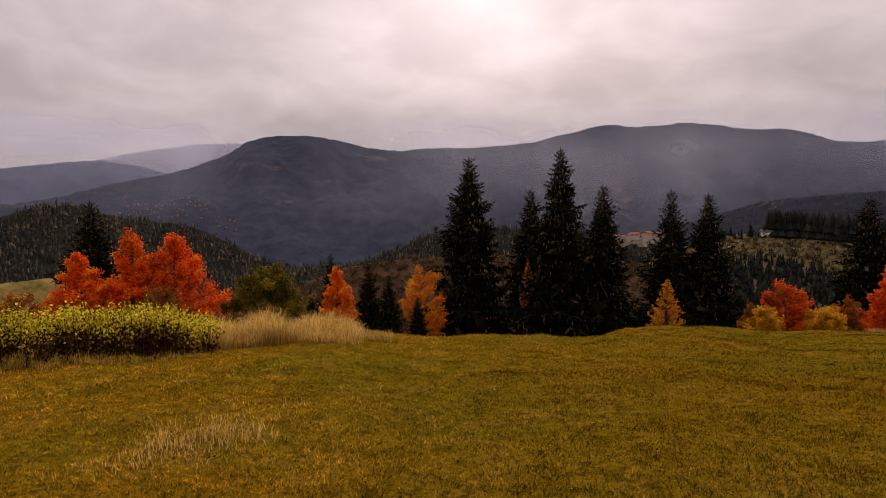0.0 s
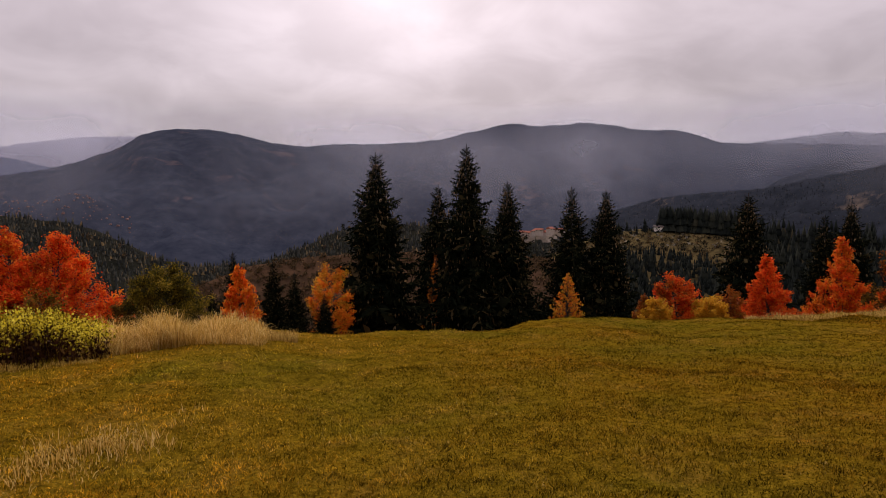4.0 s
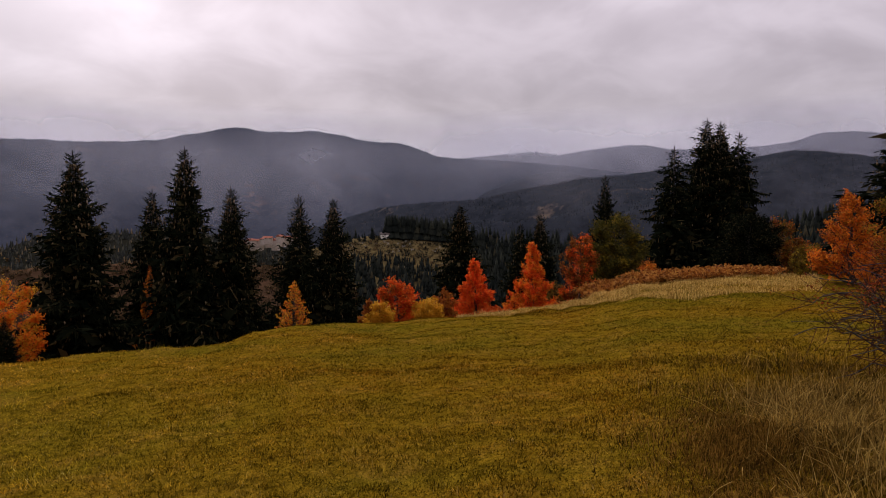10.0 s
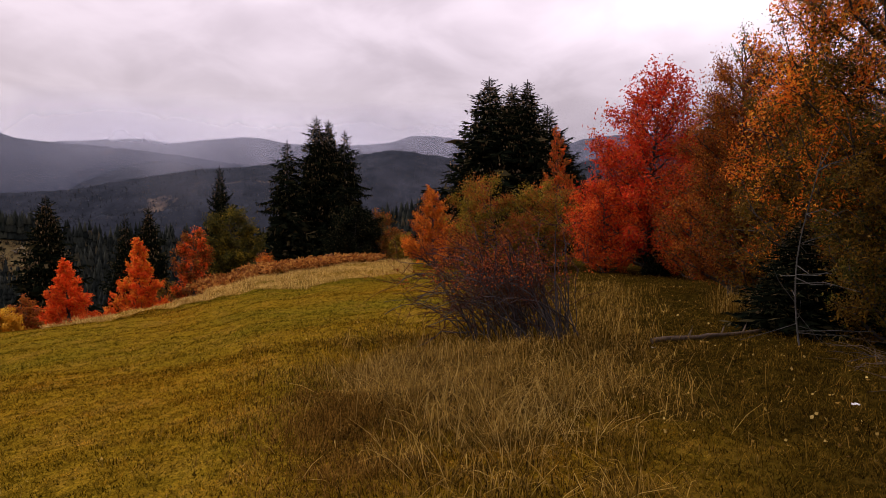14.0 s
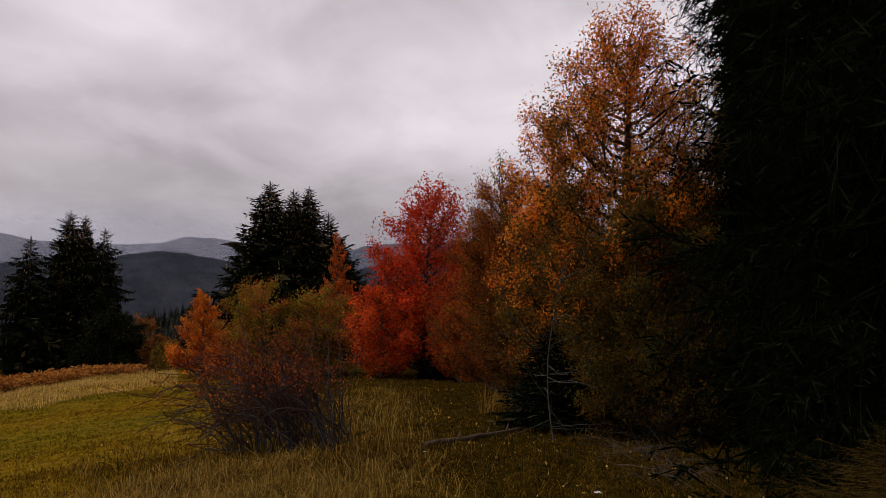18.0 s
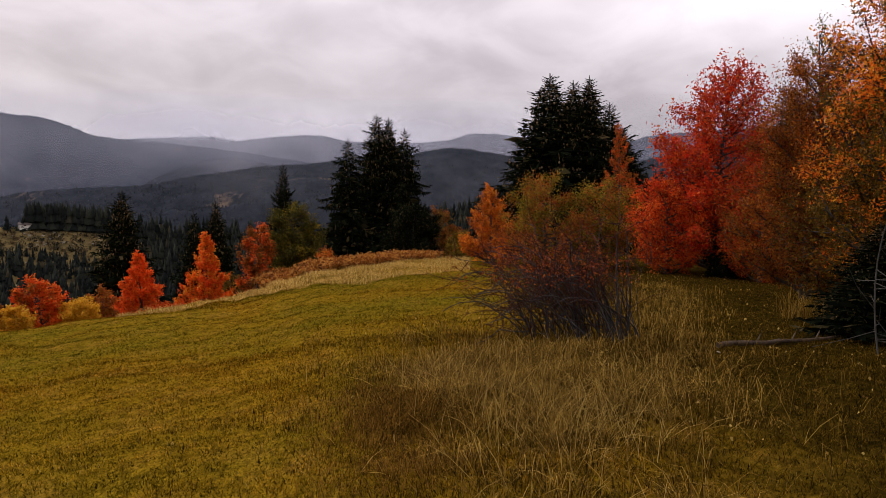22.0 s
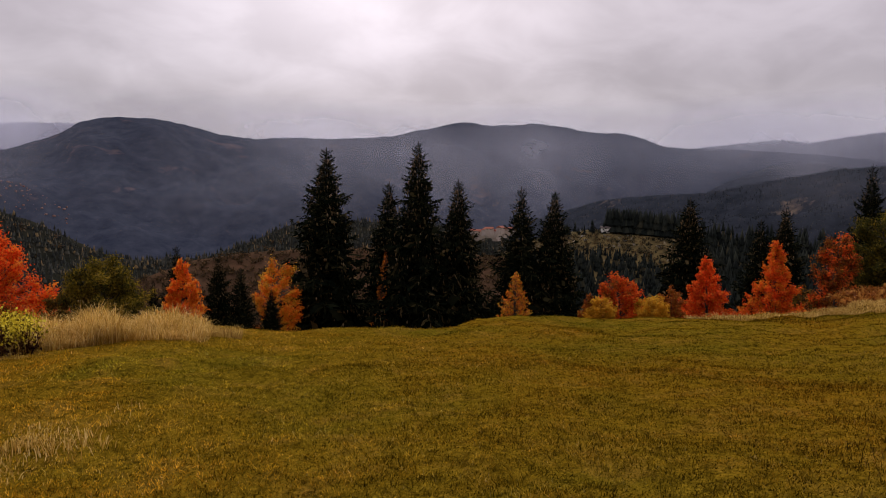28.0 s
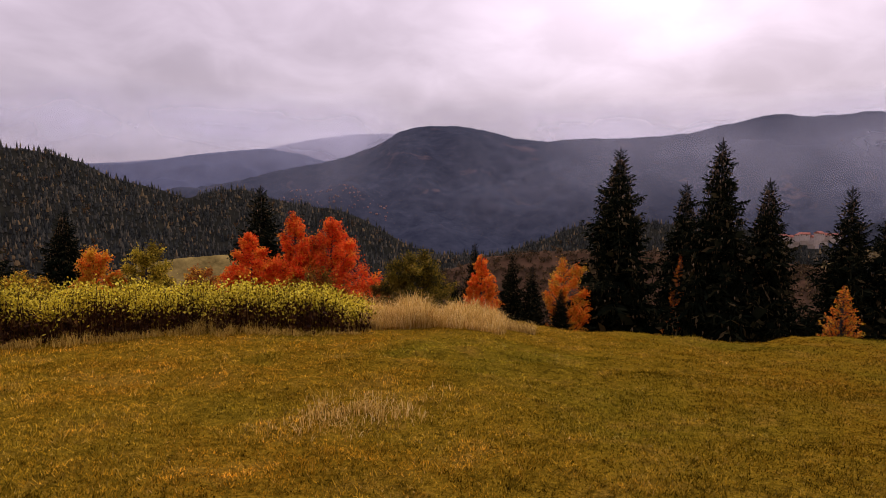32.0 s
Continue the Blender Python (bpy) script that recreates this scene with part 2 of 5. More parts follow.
def blade_material():
    m = Nodes("meadow_grass_blades")
    c = m.ramp(m.island(), [(0.0, (0.06, 0.044, 0.004)), (0.3, (0.15, 0.1, 0.008)), (0.6, (0.34, 0.216, 0.014)), (0.85, (0.44, 0.285, 0.022)), (0.96, (0.46, 0.32, 0.05)), (1.0, (0.5, 0.39, 0.15))])
    green = m.ramp(m.noise(0.22, 4, 0.6, 0.5), [(0.34, (1.12, 0.88, 0.75)), (0.48, (1, 1, 1)), (0.62, (0.66, 0.9, 0.8))])
    dry = m.ramp(m.noise(1.7, 5, 0.65), [(0.36, (0.6, 0.58, 0.5)), (0.54, (1, 1, 1)), (0.68, (1.5, 1.38, 1.5))])
    c = m.mix(1.0, m.mix(1.0, c, green, "MULTIPLY"), dry, "MULTIPLY")
    # two noise tones imitate shaded hollows and bright tuft tops in the colour
    lump = m.ramp(m.noise(4.0, 5, 0.68, 0.6), [(0.34, (0.3, 0.3, 0.25)), (0.48, (0.8, 0.8, 0.76)), (0.66, (1.3, 1.26, 1.25))])
    c = m.mix(1.0, c, lump, "MULTIPLY")
    tuft = m.ramp(m.noise(20.0, 3, 0.6, 0.8), [(0.36, (0.22, 0.22, 0.2)), (0.5, (0.85, 0.85, 0.85)), (0.66, (1.45, 1.42, 1.4))])
    c = m.mix(1.0, c, tuft, "MULTIPLY")
    # brightness gradient put into the colour, high by the hedge, low by the wood
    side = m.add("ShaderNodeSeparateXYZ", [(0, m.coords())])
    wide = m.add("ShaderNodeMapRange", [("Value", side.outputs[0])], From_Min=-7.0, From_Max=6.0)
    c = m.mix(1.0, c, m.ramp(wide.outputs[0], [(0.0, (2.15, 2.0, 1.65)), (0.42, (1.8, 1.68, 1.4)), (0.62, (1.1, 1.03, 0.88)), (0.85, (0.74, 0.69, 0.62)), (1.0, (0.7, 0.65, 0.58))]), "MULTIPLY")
    # blades darkened along the wood, its shade put into the colour
    shaded_tone = m.ramp(m.island(), [(0.0, (0.008, 0.005, 0.001)), (0.5, (0.078, 0.045, 0.006)), (0.88, (0.19, 0.108, 0.014)), (1.0, (0.24, 0.145, 0.028))])
    c = m.mix(m.wood_shade(), c, m.mix(1.0, shaded_tone, lump, "MULTIPLY"))
    return m.done(c, 1.0, 0.3, 0.0)


BLADE = blade_material()
STALK = leaf_material("dry_stalks", [(0.0, (0.025, 0.013, 0.002)), (0.4, (0.14, 0.077, 0.01)), (0.8, (0.38, 0.22, 0.033)), (1.0, (0.7, 0.46, 0.11))], 0.35, 0.9)
BLEACHED = leaf_material("bleached_brow_grass", [(0.0, (0.2, 0.11, 0.02)), (0.4, (0.46, 0.28, 0.06)), (0.8, (0.66, 0.43, 0.12)), (1.0, (0.8, 0.56, 0.2))], 0.45, 0.9)
FALLEN = leaf_material("fallen_yellow_leaves", [(0.0, (0.1, 0.045, 0.01)), (0.5, (0.3, 0.17, 0.03)), (1.0, (0.6, 0.42, 0.12))], 0.2)
PALE_STRAW = leaf_material("bleached_straw", [(0.0, (0.26, 0.14, 0.022)), (0.4, (0.6, 0.36, 0.07)), (0.8, (0.85, 0.57, 0.16)), (1.0, (0.95, 0.72, 0.3))], 0.45, 0.9)
RUSSET = leaf_material("russet_grass", [(0.0, (0.03, 0.014, 0.003)), (0.5, (0.13, 0.062, 0.01)), (1.0, (0.32, 0.17, 0.03))], 0.25, 0.9, 0.0)
STRAW_STEM = leaf_material("straw_stems", [(0.0, (0.15, 0.09, 0.017)), (0.5, (0.4, 0.245, 0.05)), (1.0, (0.75, 0.52, 0.15))], 0.25, 0.9)
FERN = leaf_material("bracken_fronds", [(0.0, (0.13, 0.04, 0.01)), (0.5, (0.38, 0.13, 0.022)), (1.0, (0.56, 0.28, 0.06))])
ROSE_LEAF = leaf_material("rose_leaves", [(0.0, (0.12, 0.022, 0.01)), (0.6, (0.3, 0.06, 0.016)), (1.0, (0.42, 0.14, 0.025))])
ROUGH = leaf_material("rough_brown_grass", [(0.0, (0.012, 0.008, 0.002)), (0.5, (0.065, 0.037, 0.006)), (0.85, (0.15, 0.086, 0.014)), (1.0, (0.34, 0.2, 0.045))], 0.25, 0.9, 0.0)
TWIG = plain_material("dark_twigs", (0.018, 0.016, 0.017), (0.08, 0.072, 0.074), 9.0, 0.9)
RED_TWIG = plain_material("reddish_twigs", (0.02, 0.01, 0.008), (0.09, 0.032, 0.018), 3.0, 0.95)
LOGWOOD = bark_material("weathered_log", (0.03, 0.02, 0.012), (0.13, 0.088, 0.055))

# ---- helpers for geometry ----


def fast_mesh(name, verts, faces, material, smooth=False):
    verts, faces = np.asarray(verts, dtype=np.float32), np.asarray(faces, dtype=np.int32)
    me = bpy.data.meshes.new(name)
    n, k = faces.shape
    me.vertices.add(len(verts))
    me.vertices.foreach_set("co", verts.ravel())
    me.loops.add(n * k)
    me.loops.foreach_set("vertex_index", faces.ravel())
    me.polygons.add(n)
    me.polygons.foreach_set("loop_start", np.arange(0, n * k, k, dtype=np.int32))
    if smooth:
        me.polygons.foreach_set("use_smooth", np.ones(n, dtype=bool))
    me.update(calc_edges=True)
    me.validate()
    me.materials.append(material)
    return me


def piece(name, mesh, parent, label=""):
    ob = new(name, mesh)
    ob.parent = parent
    return tagged(ob, label)


def tubes(paths, radii, sides=5):
    """Tapered tubes along polylines, as quads."""
    V, F, base = [], [], 0
    ang = np.linspace(0, 2 * np.pi, sides, endpoint=False)
    for p, r in zip(paths, radii):
        p, r = np.asarray(p, float), np.asarray(r, float)
        t = np.gradient(p, axis=0)
        t /= np.linalg.norm(t, axis=1)[:, None] + 1e-9
        ref = np.where(np.abs(t[:, 2:3]) > 0.9, np.array([[1.0, 0, 0]]), np.array([[0, 0, 1.0]]))
        u = np.cross(t, ref)
        u /= np.linalg.norm(u, axis=1)[:, None] + 1e-9
        v = np.cross(t, u)
        ring = p[:, None] + r[:, None, None] * (np.cos(ang)[None, :, None] * u[:, None] + np.sin(ang)[None, :, None] * v[:, None])
        V.append(ring.reshape(-1, 3))
        m = len(p)
        i, j = np.meshgrid(np.arange(m - 1), np.arange(sides), indexing="ij")
        a, b = base + i * sides + j, base + i * sides + (j + 1) % sides
        F.append(np.stack([a, b, b + sides, a + sides], -1).reshape(-1, 4))
        base += m * sides
    return np.concatenate(V), np.concatenate(F)


def unit(v):
    return v / (np.linalg.norm(v, axis=-1, keepdims=True) + 1e-9)


def leaves(rng, centre, size, droop=0.3, long=1.5):
    """Folded rhombic leaves of about that size, one at each centre."""
    n = len(centre)
    u = unit(rng.normal(size=(n, 3)) + np.array([0, 0, -droop]))
    v = unit(np.cross(u, rng.normal(size=(n, 3))))
    w = np.cross(u, v)
    s = (size * rng.uniform(0.6, 1.3, n))[:, None]
    quad = np.stack([centre - u * s * long * 0.5, centre + v * s * 0.5 + w * s * 0.15, centre + u * s * long * 0.5, centre - v * s * 0.5 + w * s * 0.15], 1)
    return quad.reshape(-1, 3), np.arange(4 * n).reshape(n, 4)


def small_leaves(rng, centre, size, droop=0.3, long=1.5):
    """Small three-cornered leaves, one at each centre, for trees that stand off."""
    n = len(centre)
    u = unit(rng.normal(size=(n, 3)) + np.array([0, 0, -droop]))
    v = unit(np.cross(u, rng.normal(size=(n, 3))))
    s = (size * rng.uniform(0.6, 1.35, n))[:, None]
    tri = np.stack([centre - u * s * long * 0.5 + v * s * 0.42, centre - u * s * long * 0.3 - v * s * 0.45, centre + u * s * long * 0.6], 1)
    return tri.reshape(-1, 3), np.arange(3 * n).reshape(n, 3)


def join(parts):
    V, F, base = [], [], 0
    for v, f in parts:
        V.append(v)
        F.append(f + base)
        base += len(v)
    return np.concatenate(V), np.concatenate(F)


# ---- the ground ----
BROW_AZ = [-180, -100, -60, -35, -20, -9.3, -7.3, -4.3, 0, 5.8, 10.8, 13.7, 15.6, 17.9, 21.5, 24.5, 28.5, 32.5, 37.4, 42.1, 44.3, 46.4, 48.5, 52.4, 55.6, 60, 77, 90, 120, 180]
BROW_EL = [-7, -7, -8.2, -8.8, -9.3, -9.8, -10.1, -10.5, -10.75, -10.75, -10.65, -10.35, -9.75, -9.5, -9.25, -9.25, -9.2, -8.7, -8.25, -7.6, -7.0, -6.25, -5.6, -5.05, -4.65, -4.4, -4.0, -4.0, -4.0, -7]
BROW_D = [18, 18, 17, 16, 14.5, 13.4, 13.2, 13, 13, 13, 13, 13.2, 14.2, 14.7, 15.3, 15.8, 16.4, 17, 18.2, 19.8, 21, 22.3, 23.6, 26, 27.8, 30, 30, 30, 30, 18]
FALL = [0.2, 0.25, 0.3, 0.34, 0.36, 0.36, 0.36, 0.36, 0.36, 0.36, 0.36, 0.36, 0.36, 0.36, 0.36, 0.36, 0.35, 0.34, 0.33, 0.32, 0.31, 0.3, 0.29, 0.25, 0.2, 0.17, 0.12, 0.05, 0.05, 0.2]


def ground_z(x, y):
    x, y = np.asarray(x, float), np.asarray(y, float)
    az, d = np.degrees(np.arctan2(x, y)), np.hypot(x, y)
    B = np.interp(az, BROW_AZ, BROW_D)
    zb = EYE + B * np.tan(np.radians(np.interp(az, BROW_AZ, BROW_EL)))
    past = np.maximum(d - B, 0)
    s = np.interp(az, BROW_AZ, FALL)
    drop = s * (past - 0.9 * (1 - np.exp(-past / 0.9)))
    drop = 140 * (1 - np.exp(-drop / 140))
    z = zb * np.minimum(d / B, 1.0) ** 1.2 - drop
    bumps = 0.035 * np.sin(1.3 * x + 0.7 * y) * np.sin(0.8 * y - 0.5 * x + 1) + 0.02 * np.sin(2.9 * x - 1.1) * np.sin(3.3 * y)
    # low hummocks and old ruts in the turf
    hum = np.sin(2.3 * x + 1.5 * np.sin(1.1 * y + 0.4)) * np.sin(5.1 * y + 1.9 * np.sin(1.3 * x)) + 0.5 * np.sin(6.3 * x + 2.1 * np.sin(2.7 * y)) * np.sin(8.9 * y + 1.6 * np.sin(3.1 * x + 1))
    patchy = np.clip(0.5 + np.sin(0.61 * x + 1.2 * np.sin(0.43 * y)) * np.sin(0.53 * y + 0.9 * np.sin(0.37 * x + 2)), 0.15, 1.2)
    bumps = bumps + 0.042 * hum * patchy
    return z + bumps * np.clip(d / 3, 0, 1)


def at(az, d, dz=0.0):
    a = radians(az)
    x, y = d * math.sin(a), d * math.cos(a)
    return Vector((x, y, float(ground_z(x, y)) + dz))


def height_for(el, az, d):
    """The height of a thing at that distance whose top is seen at that elevation."""
    return EYE + d * math.tan(radians(el)) - at(az, d).z


def make_ground():
    az = np.radians(np.concatenate([np.arange(-180, -60, 4), np.arange(-60, 130, 0.6), np.arange(130, 180, 4)]))
    ring = np.concatenate([np.arange(0.4, 2.4, 0.4), np.arange(2.4, 32, 0.16), np.geomspace(32, 4700, 64)])
    A, D = np.meshgrid(az, ring, indexing="ij")
    X, Y = D * np.sin(A), D * np.cos(A)
    V = np.stack([X, Y, ground_z(X, Y)], -1).reshape(-1, 3)
    na, nr = len(az), len(ring)
    i, j = np.meshgrid(np.arange(na), np.arange(nr - 1), indexing="ij")
    k = (i + 1) % na
    F = np.stack([i * nr + j, i * nr + j + 1, k * nr + j + 1, k * nr + j], -1).reshape(-1, 4)[:, ::-1]
    V = np.concatenate([V, [[0, 0, 0.0]]])
    c = len(V) - 1
    cap = [[c, (n + 1) % na * nr, n * nr, n * nr] for n in range(na)]
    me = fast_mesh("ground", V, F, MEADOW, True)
    bm = bmesh.new()
    bm.from_mesh(me)
    bm.verts.ensure_lookup_table()
    for q in cap:
        bm.faces.new([bm.verts[q[0]], bm.verts[q[2]], bm.verts[q[1]]])
    bmesh.ops.recalc_face_normals(bm, faces=bm.faces)
    bm.to_mesh(me)
    bm.free()
    tagged(new("ground", me), "sloping autumn meadow of short mown olive-brown grass", "meadow", kind="structure")


make_ground()


def ridge(name, crest, dist, base_z, depth, material, label, rough=0.0, seed=1, step=0.3):
    """A long hill seen from the meadow: crest as (azimuth, elevation) pairs, at that distance."""
    rng = np.random.RandomState(seed)
    ca, ce = zip(*crest)
    az = np.arange(ca[0], ca[-1] + step / 2, step)
    el = np.interp(az, ca, ce)
    # soften the corners of the crest line
    k = np.array([0.25, 0.5, 0.25])
    pad = np.pad(el, 1, mode="edge")
    el = np.convolve(pad, k, "valid")
    u = np.linspace(0, 1, 40)
    zc = EYE + dist * np.tan(np.radians(el))
    rows = []
    for i, a in enumerate(az):
        x, y = math.sin(radians(a)), math.cos(radians(a))
        for t in u:
            d = dist - depth * (1 - t)
            n1 = noise.fractal(Vector((x * d, y * d, seed * 31.0)) / (depth * 0.35), 0.9, 2.0, 5)
            z = base_z + (zc[i] - base_z) * (t ** 1.15) + rough * n1 * math.sin(math.pi * min(t, 1)) * 1.2
            dd = d + rough * 0.5 * n1 * math.sin(math.pi * t)
            rows.append((x * dd, y * dd, z + (rough * 0.03 * rng.uniform(-1, 1) if t > 0.9 else 0)))
        rows.append((x * (dist + depth * 0.6), y * (dist + depth * 0.6), base_z - 20))
    m = len(u) + 1
    i, j = np.meshgrid(np.arange(len(az) - 1), np.arange(m - 1), indexing="ij")
    F = np.stack([i * m + j, (i + 1) * m + j, (i + 1) * m + j + 1, i * m + j + 1], -1).reshape(-1, 4)
    V = np.array(rows)
    ob = new(name, fast_mesh(name, V, F, material, True))
    tagged(ob, label, "mountain", kind="structure")
    return V.reshape(len(az), m, 3)[:, : len(u)]


# aerial haze is painted into the blue base colours of the far hills
MID_BLUE_FAR = hillside_material("haze_blue_forest_ridge", (0.055, 0.065, 0.105), (0.08, 0.09, 0.135), 0.012)
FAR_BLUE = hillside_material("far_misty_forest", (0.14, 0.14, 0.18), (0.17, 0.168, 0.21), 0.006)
MID_BLUE = hillside_material("haze_blue_distant_forest", (0.021, 0.026, 0.041), (0.045, 0.051, 0.07), 0.02, (0.105, 0.078, 0.078), 0.006, 0.62)
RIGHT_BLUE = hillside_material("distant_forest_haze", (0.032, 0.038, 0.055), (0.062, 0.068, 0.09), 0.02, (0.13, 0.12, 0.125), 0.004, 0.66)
SPUR_BLUE = hillside_material("haze_blue_spur_forest", (0.016, 0.02, 0.03), (0.035, 0.04, 0.052), 0.02, (0.09, 0.075, 0.07), 0.006, 0.66)
DARK_HILL = hillside_material("haze_blue_forest_floor", (0.012, 0.015, 0.02), (0.028, 0.032, 0.041), 0.03, (0.15, 0.11, 0.075), 0.0055, 0.61)
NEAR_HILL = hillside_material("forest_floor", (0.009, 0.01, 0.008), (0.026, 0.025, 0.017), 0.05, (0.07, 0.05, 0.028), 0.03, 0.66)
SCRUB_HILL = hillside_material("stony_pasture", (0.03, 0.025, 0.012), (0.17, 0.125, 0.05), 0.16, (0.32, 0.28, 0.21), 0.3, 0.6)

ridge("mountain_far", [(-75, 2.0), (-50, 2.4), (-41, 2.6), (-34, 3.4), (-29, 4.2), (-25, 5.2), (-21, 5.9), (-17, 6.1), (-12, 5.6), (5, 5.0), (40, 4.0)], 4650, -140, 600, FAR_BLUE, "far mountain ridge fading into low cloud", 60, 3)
ridge("mountain_left_mid", [(-75, 1.6), (-60, 2.2), (-42, 2.5), (-38.2, 2.8), (-35.6, 3.3), (-32.9, 3.8), (-30.1, 4.2), (-28.0, 4.4), (-25, 4.0), (-14, 1.0)], 3500, -150, 700, MID_BLUE_FAR, "dark haze-blue forested ridge across the valley", 60, 19)
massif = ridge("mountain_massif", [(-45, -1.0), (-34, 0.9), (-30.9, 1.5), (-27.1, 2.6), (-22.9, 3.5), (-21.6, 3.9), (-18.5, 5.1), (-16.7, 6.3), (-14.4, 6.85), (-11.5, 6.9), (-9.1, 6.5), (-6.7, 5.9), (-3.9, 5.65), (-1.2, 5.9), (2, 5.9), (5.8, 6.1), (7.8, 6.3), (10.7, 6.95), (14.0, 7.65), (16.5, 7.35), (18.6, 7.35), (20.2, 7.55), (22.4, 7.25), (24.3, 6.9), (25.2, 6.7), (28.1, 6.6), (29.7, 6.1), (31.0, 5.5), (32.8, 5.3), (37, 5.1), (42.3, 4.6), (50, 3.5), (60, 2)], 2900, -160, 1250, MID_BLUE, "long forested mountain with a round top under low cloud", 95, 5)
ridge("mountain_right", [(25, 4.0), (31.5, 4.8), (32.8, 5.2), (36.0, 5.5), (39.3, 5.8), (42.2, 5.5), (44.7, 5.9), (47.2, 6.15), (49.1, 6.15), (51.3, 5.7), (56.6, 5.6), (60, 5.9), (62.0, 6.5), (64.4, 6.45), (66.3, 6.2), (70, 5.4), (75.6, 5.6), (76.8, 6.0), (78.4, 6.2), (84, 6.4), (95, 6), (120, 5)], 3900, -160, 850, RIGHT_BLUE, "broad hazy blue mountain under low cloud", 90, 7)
ridge("mountain_spur", [(30, -1), (34, 1.2), (35.5, 2.3), (37.4, 3.1), (39.3, 3.8), (41.7, 4.15), (43.2, 3.9), (46, 3.4), (52, 2.5), (60, 1)], 2250, -160, 600, SPUR_BLUE, "haze-grey forested spur before the far mountain", 50, 23)
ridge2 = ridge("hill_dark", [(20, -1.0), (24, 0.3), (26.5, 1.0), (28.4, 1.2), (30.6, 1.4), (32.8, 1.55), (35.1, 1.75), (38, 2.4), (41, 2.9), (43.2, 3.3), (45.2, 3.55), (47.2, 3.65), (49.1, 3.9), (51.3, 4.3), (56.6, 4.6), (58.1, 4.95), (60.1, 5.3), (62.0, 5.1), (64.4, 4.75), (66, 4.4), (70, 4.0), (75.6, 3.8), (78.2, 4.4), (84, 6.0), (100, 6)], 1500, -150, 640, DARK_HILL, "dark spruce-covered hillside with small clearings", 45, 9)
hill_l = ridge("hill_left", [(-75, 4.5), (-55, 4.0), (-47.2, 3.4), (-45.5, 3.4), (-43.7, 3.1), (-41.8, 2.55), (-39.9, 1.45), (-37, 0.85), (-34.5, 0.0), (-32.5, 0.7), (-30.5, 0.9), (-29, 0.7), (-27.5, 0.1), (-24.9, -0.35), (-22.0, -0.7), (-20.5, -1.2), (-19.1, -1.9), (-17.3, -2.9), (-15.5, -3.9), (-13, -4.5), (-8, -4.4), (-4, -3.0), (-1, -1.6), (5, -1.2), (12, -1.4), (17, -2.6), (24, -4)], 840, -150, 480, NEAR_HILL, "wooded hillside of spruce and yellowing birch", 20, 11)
hill_h = ridge("hill_pasture", [(12, -6), (17, -4.5), (20, -2.7), (22.5, -1.95), (25, -1.6), (26.7, -1.55), (28.5, -1.6), (30.8, -1.75), (35.2, -2.2), (42, -2.6), (50, -2.4), (58, -1.2), (66, 0.6), (76, 1.8), (90, 2.5)], 300, -70, 170, SCRUB_HILL, "pasture knoll with rocks and scrub above spruce wood", 5, 13)
scrub = ridge("hill_scrub", [(-14, -6.5), (-9, -4.6), (-4, -3.9), (0, -3.7), (8, -3.5), (18, -4.2), (24, -6)], 160, -45, 80, hillside_material("autumn_scrub", (0.03, 0.02, 0.012), (0.1, 0.055, 0.03), 0.25), "slope of russet autumn scrub", 3, 15)

ridge("hill_meadow_left", [(-44, -7.5), (-39, -5.6), (-35, -4.9), (-31, -4.6), (-28, -5.2), (-24, -7)], 95, -32, 40, hillside_material("pale_pasture", (0.08, 0.06, 0.018), (0.26, 0.19, 0.06), 0.5), "pale grassy knoll beyond the hedge", 1.0, 17)


def conifer_template(sides=6, tiers=3):
    V, F = [], []
    for k in range(tiers):
        z0, z1 = 0.05 + 0.8 * k / tiers, 0.05 + 0.8 * (k + 1) / tiers + 0.16
        r = 0.2 * (1 - k / tiers) + 0.03
        b = len(V)
        for s in range(sides):
            a = 2 * math.pi * (s + 0.5 * (k % 2)) / sides
            rr = r * (0.8 if s % 2 else 1.15)
            V.append((rr * math.cos(a), rr * math.sin(a), z0 - (0.03 if s % 2 else 0.0)))
        V.append((0, 0, min(z1, 1.0)))
        F += [(b + s, b + (s + 1) % sides, b + sides) for s in range(sides)]
    return np.array(V), np.array(F)


def shrub_template():
    rng = np.random.RandomState(3)
    n = 22
    c = unit(rng.normal(size=(n, 3))) * rng.uniform(0.15, 0.48, (n, 1)) * np.array([1, 1, 0.85]) + np.array([0, 0, 0.42])
    a, b = rng.normal(0, 0.17, (n, 3)), rng.normal(0, 0.17, (n, 3))
    return np.stack([c, c + a, c + b], 1).reshape(-1, 3), np.arange(3 * n).reshape(n, 3)


def house_template():
    V = np.array([(-0.5, -0.35, 0), (0.5, -0.35, 0), (0.5, 0.35, 0), (-0.5, 0.35, 0), (-0.5, -0.35, 0.5), (0.5, -0.35, 0.5), (0.5, 0.35, 0.5), (-0.5, 0.35, 0.5), (-0.5, 0, 0.8), (0.5, 0, 0.8)])
    Q = [(0, 1, 5, 4), (1, 2, 6, 5), (2, 3, 7, 6), (3, 0, 4, 7), (4, 5, 9, 8), (6, 7, 8, 9)]
    F = [t for a, b, c, d in Q for t in ((a, b, c), (a, c, d))] + [(5, 6, 9), (7, 4, 8)]
    return V, np.array(F)


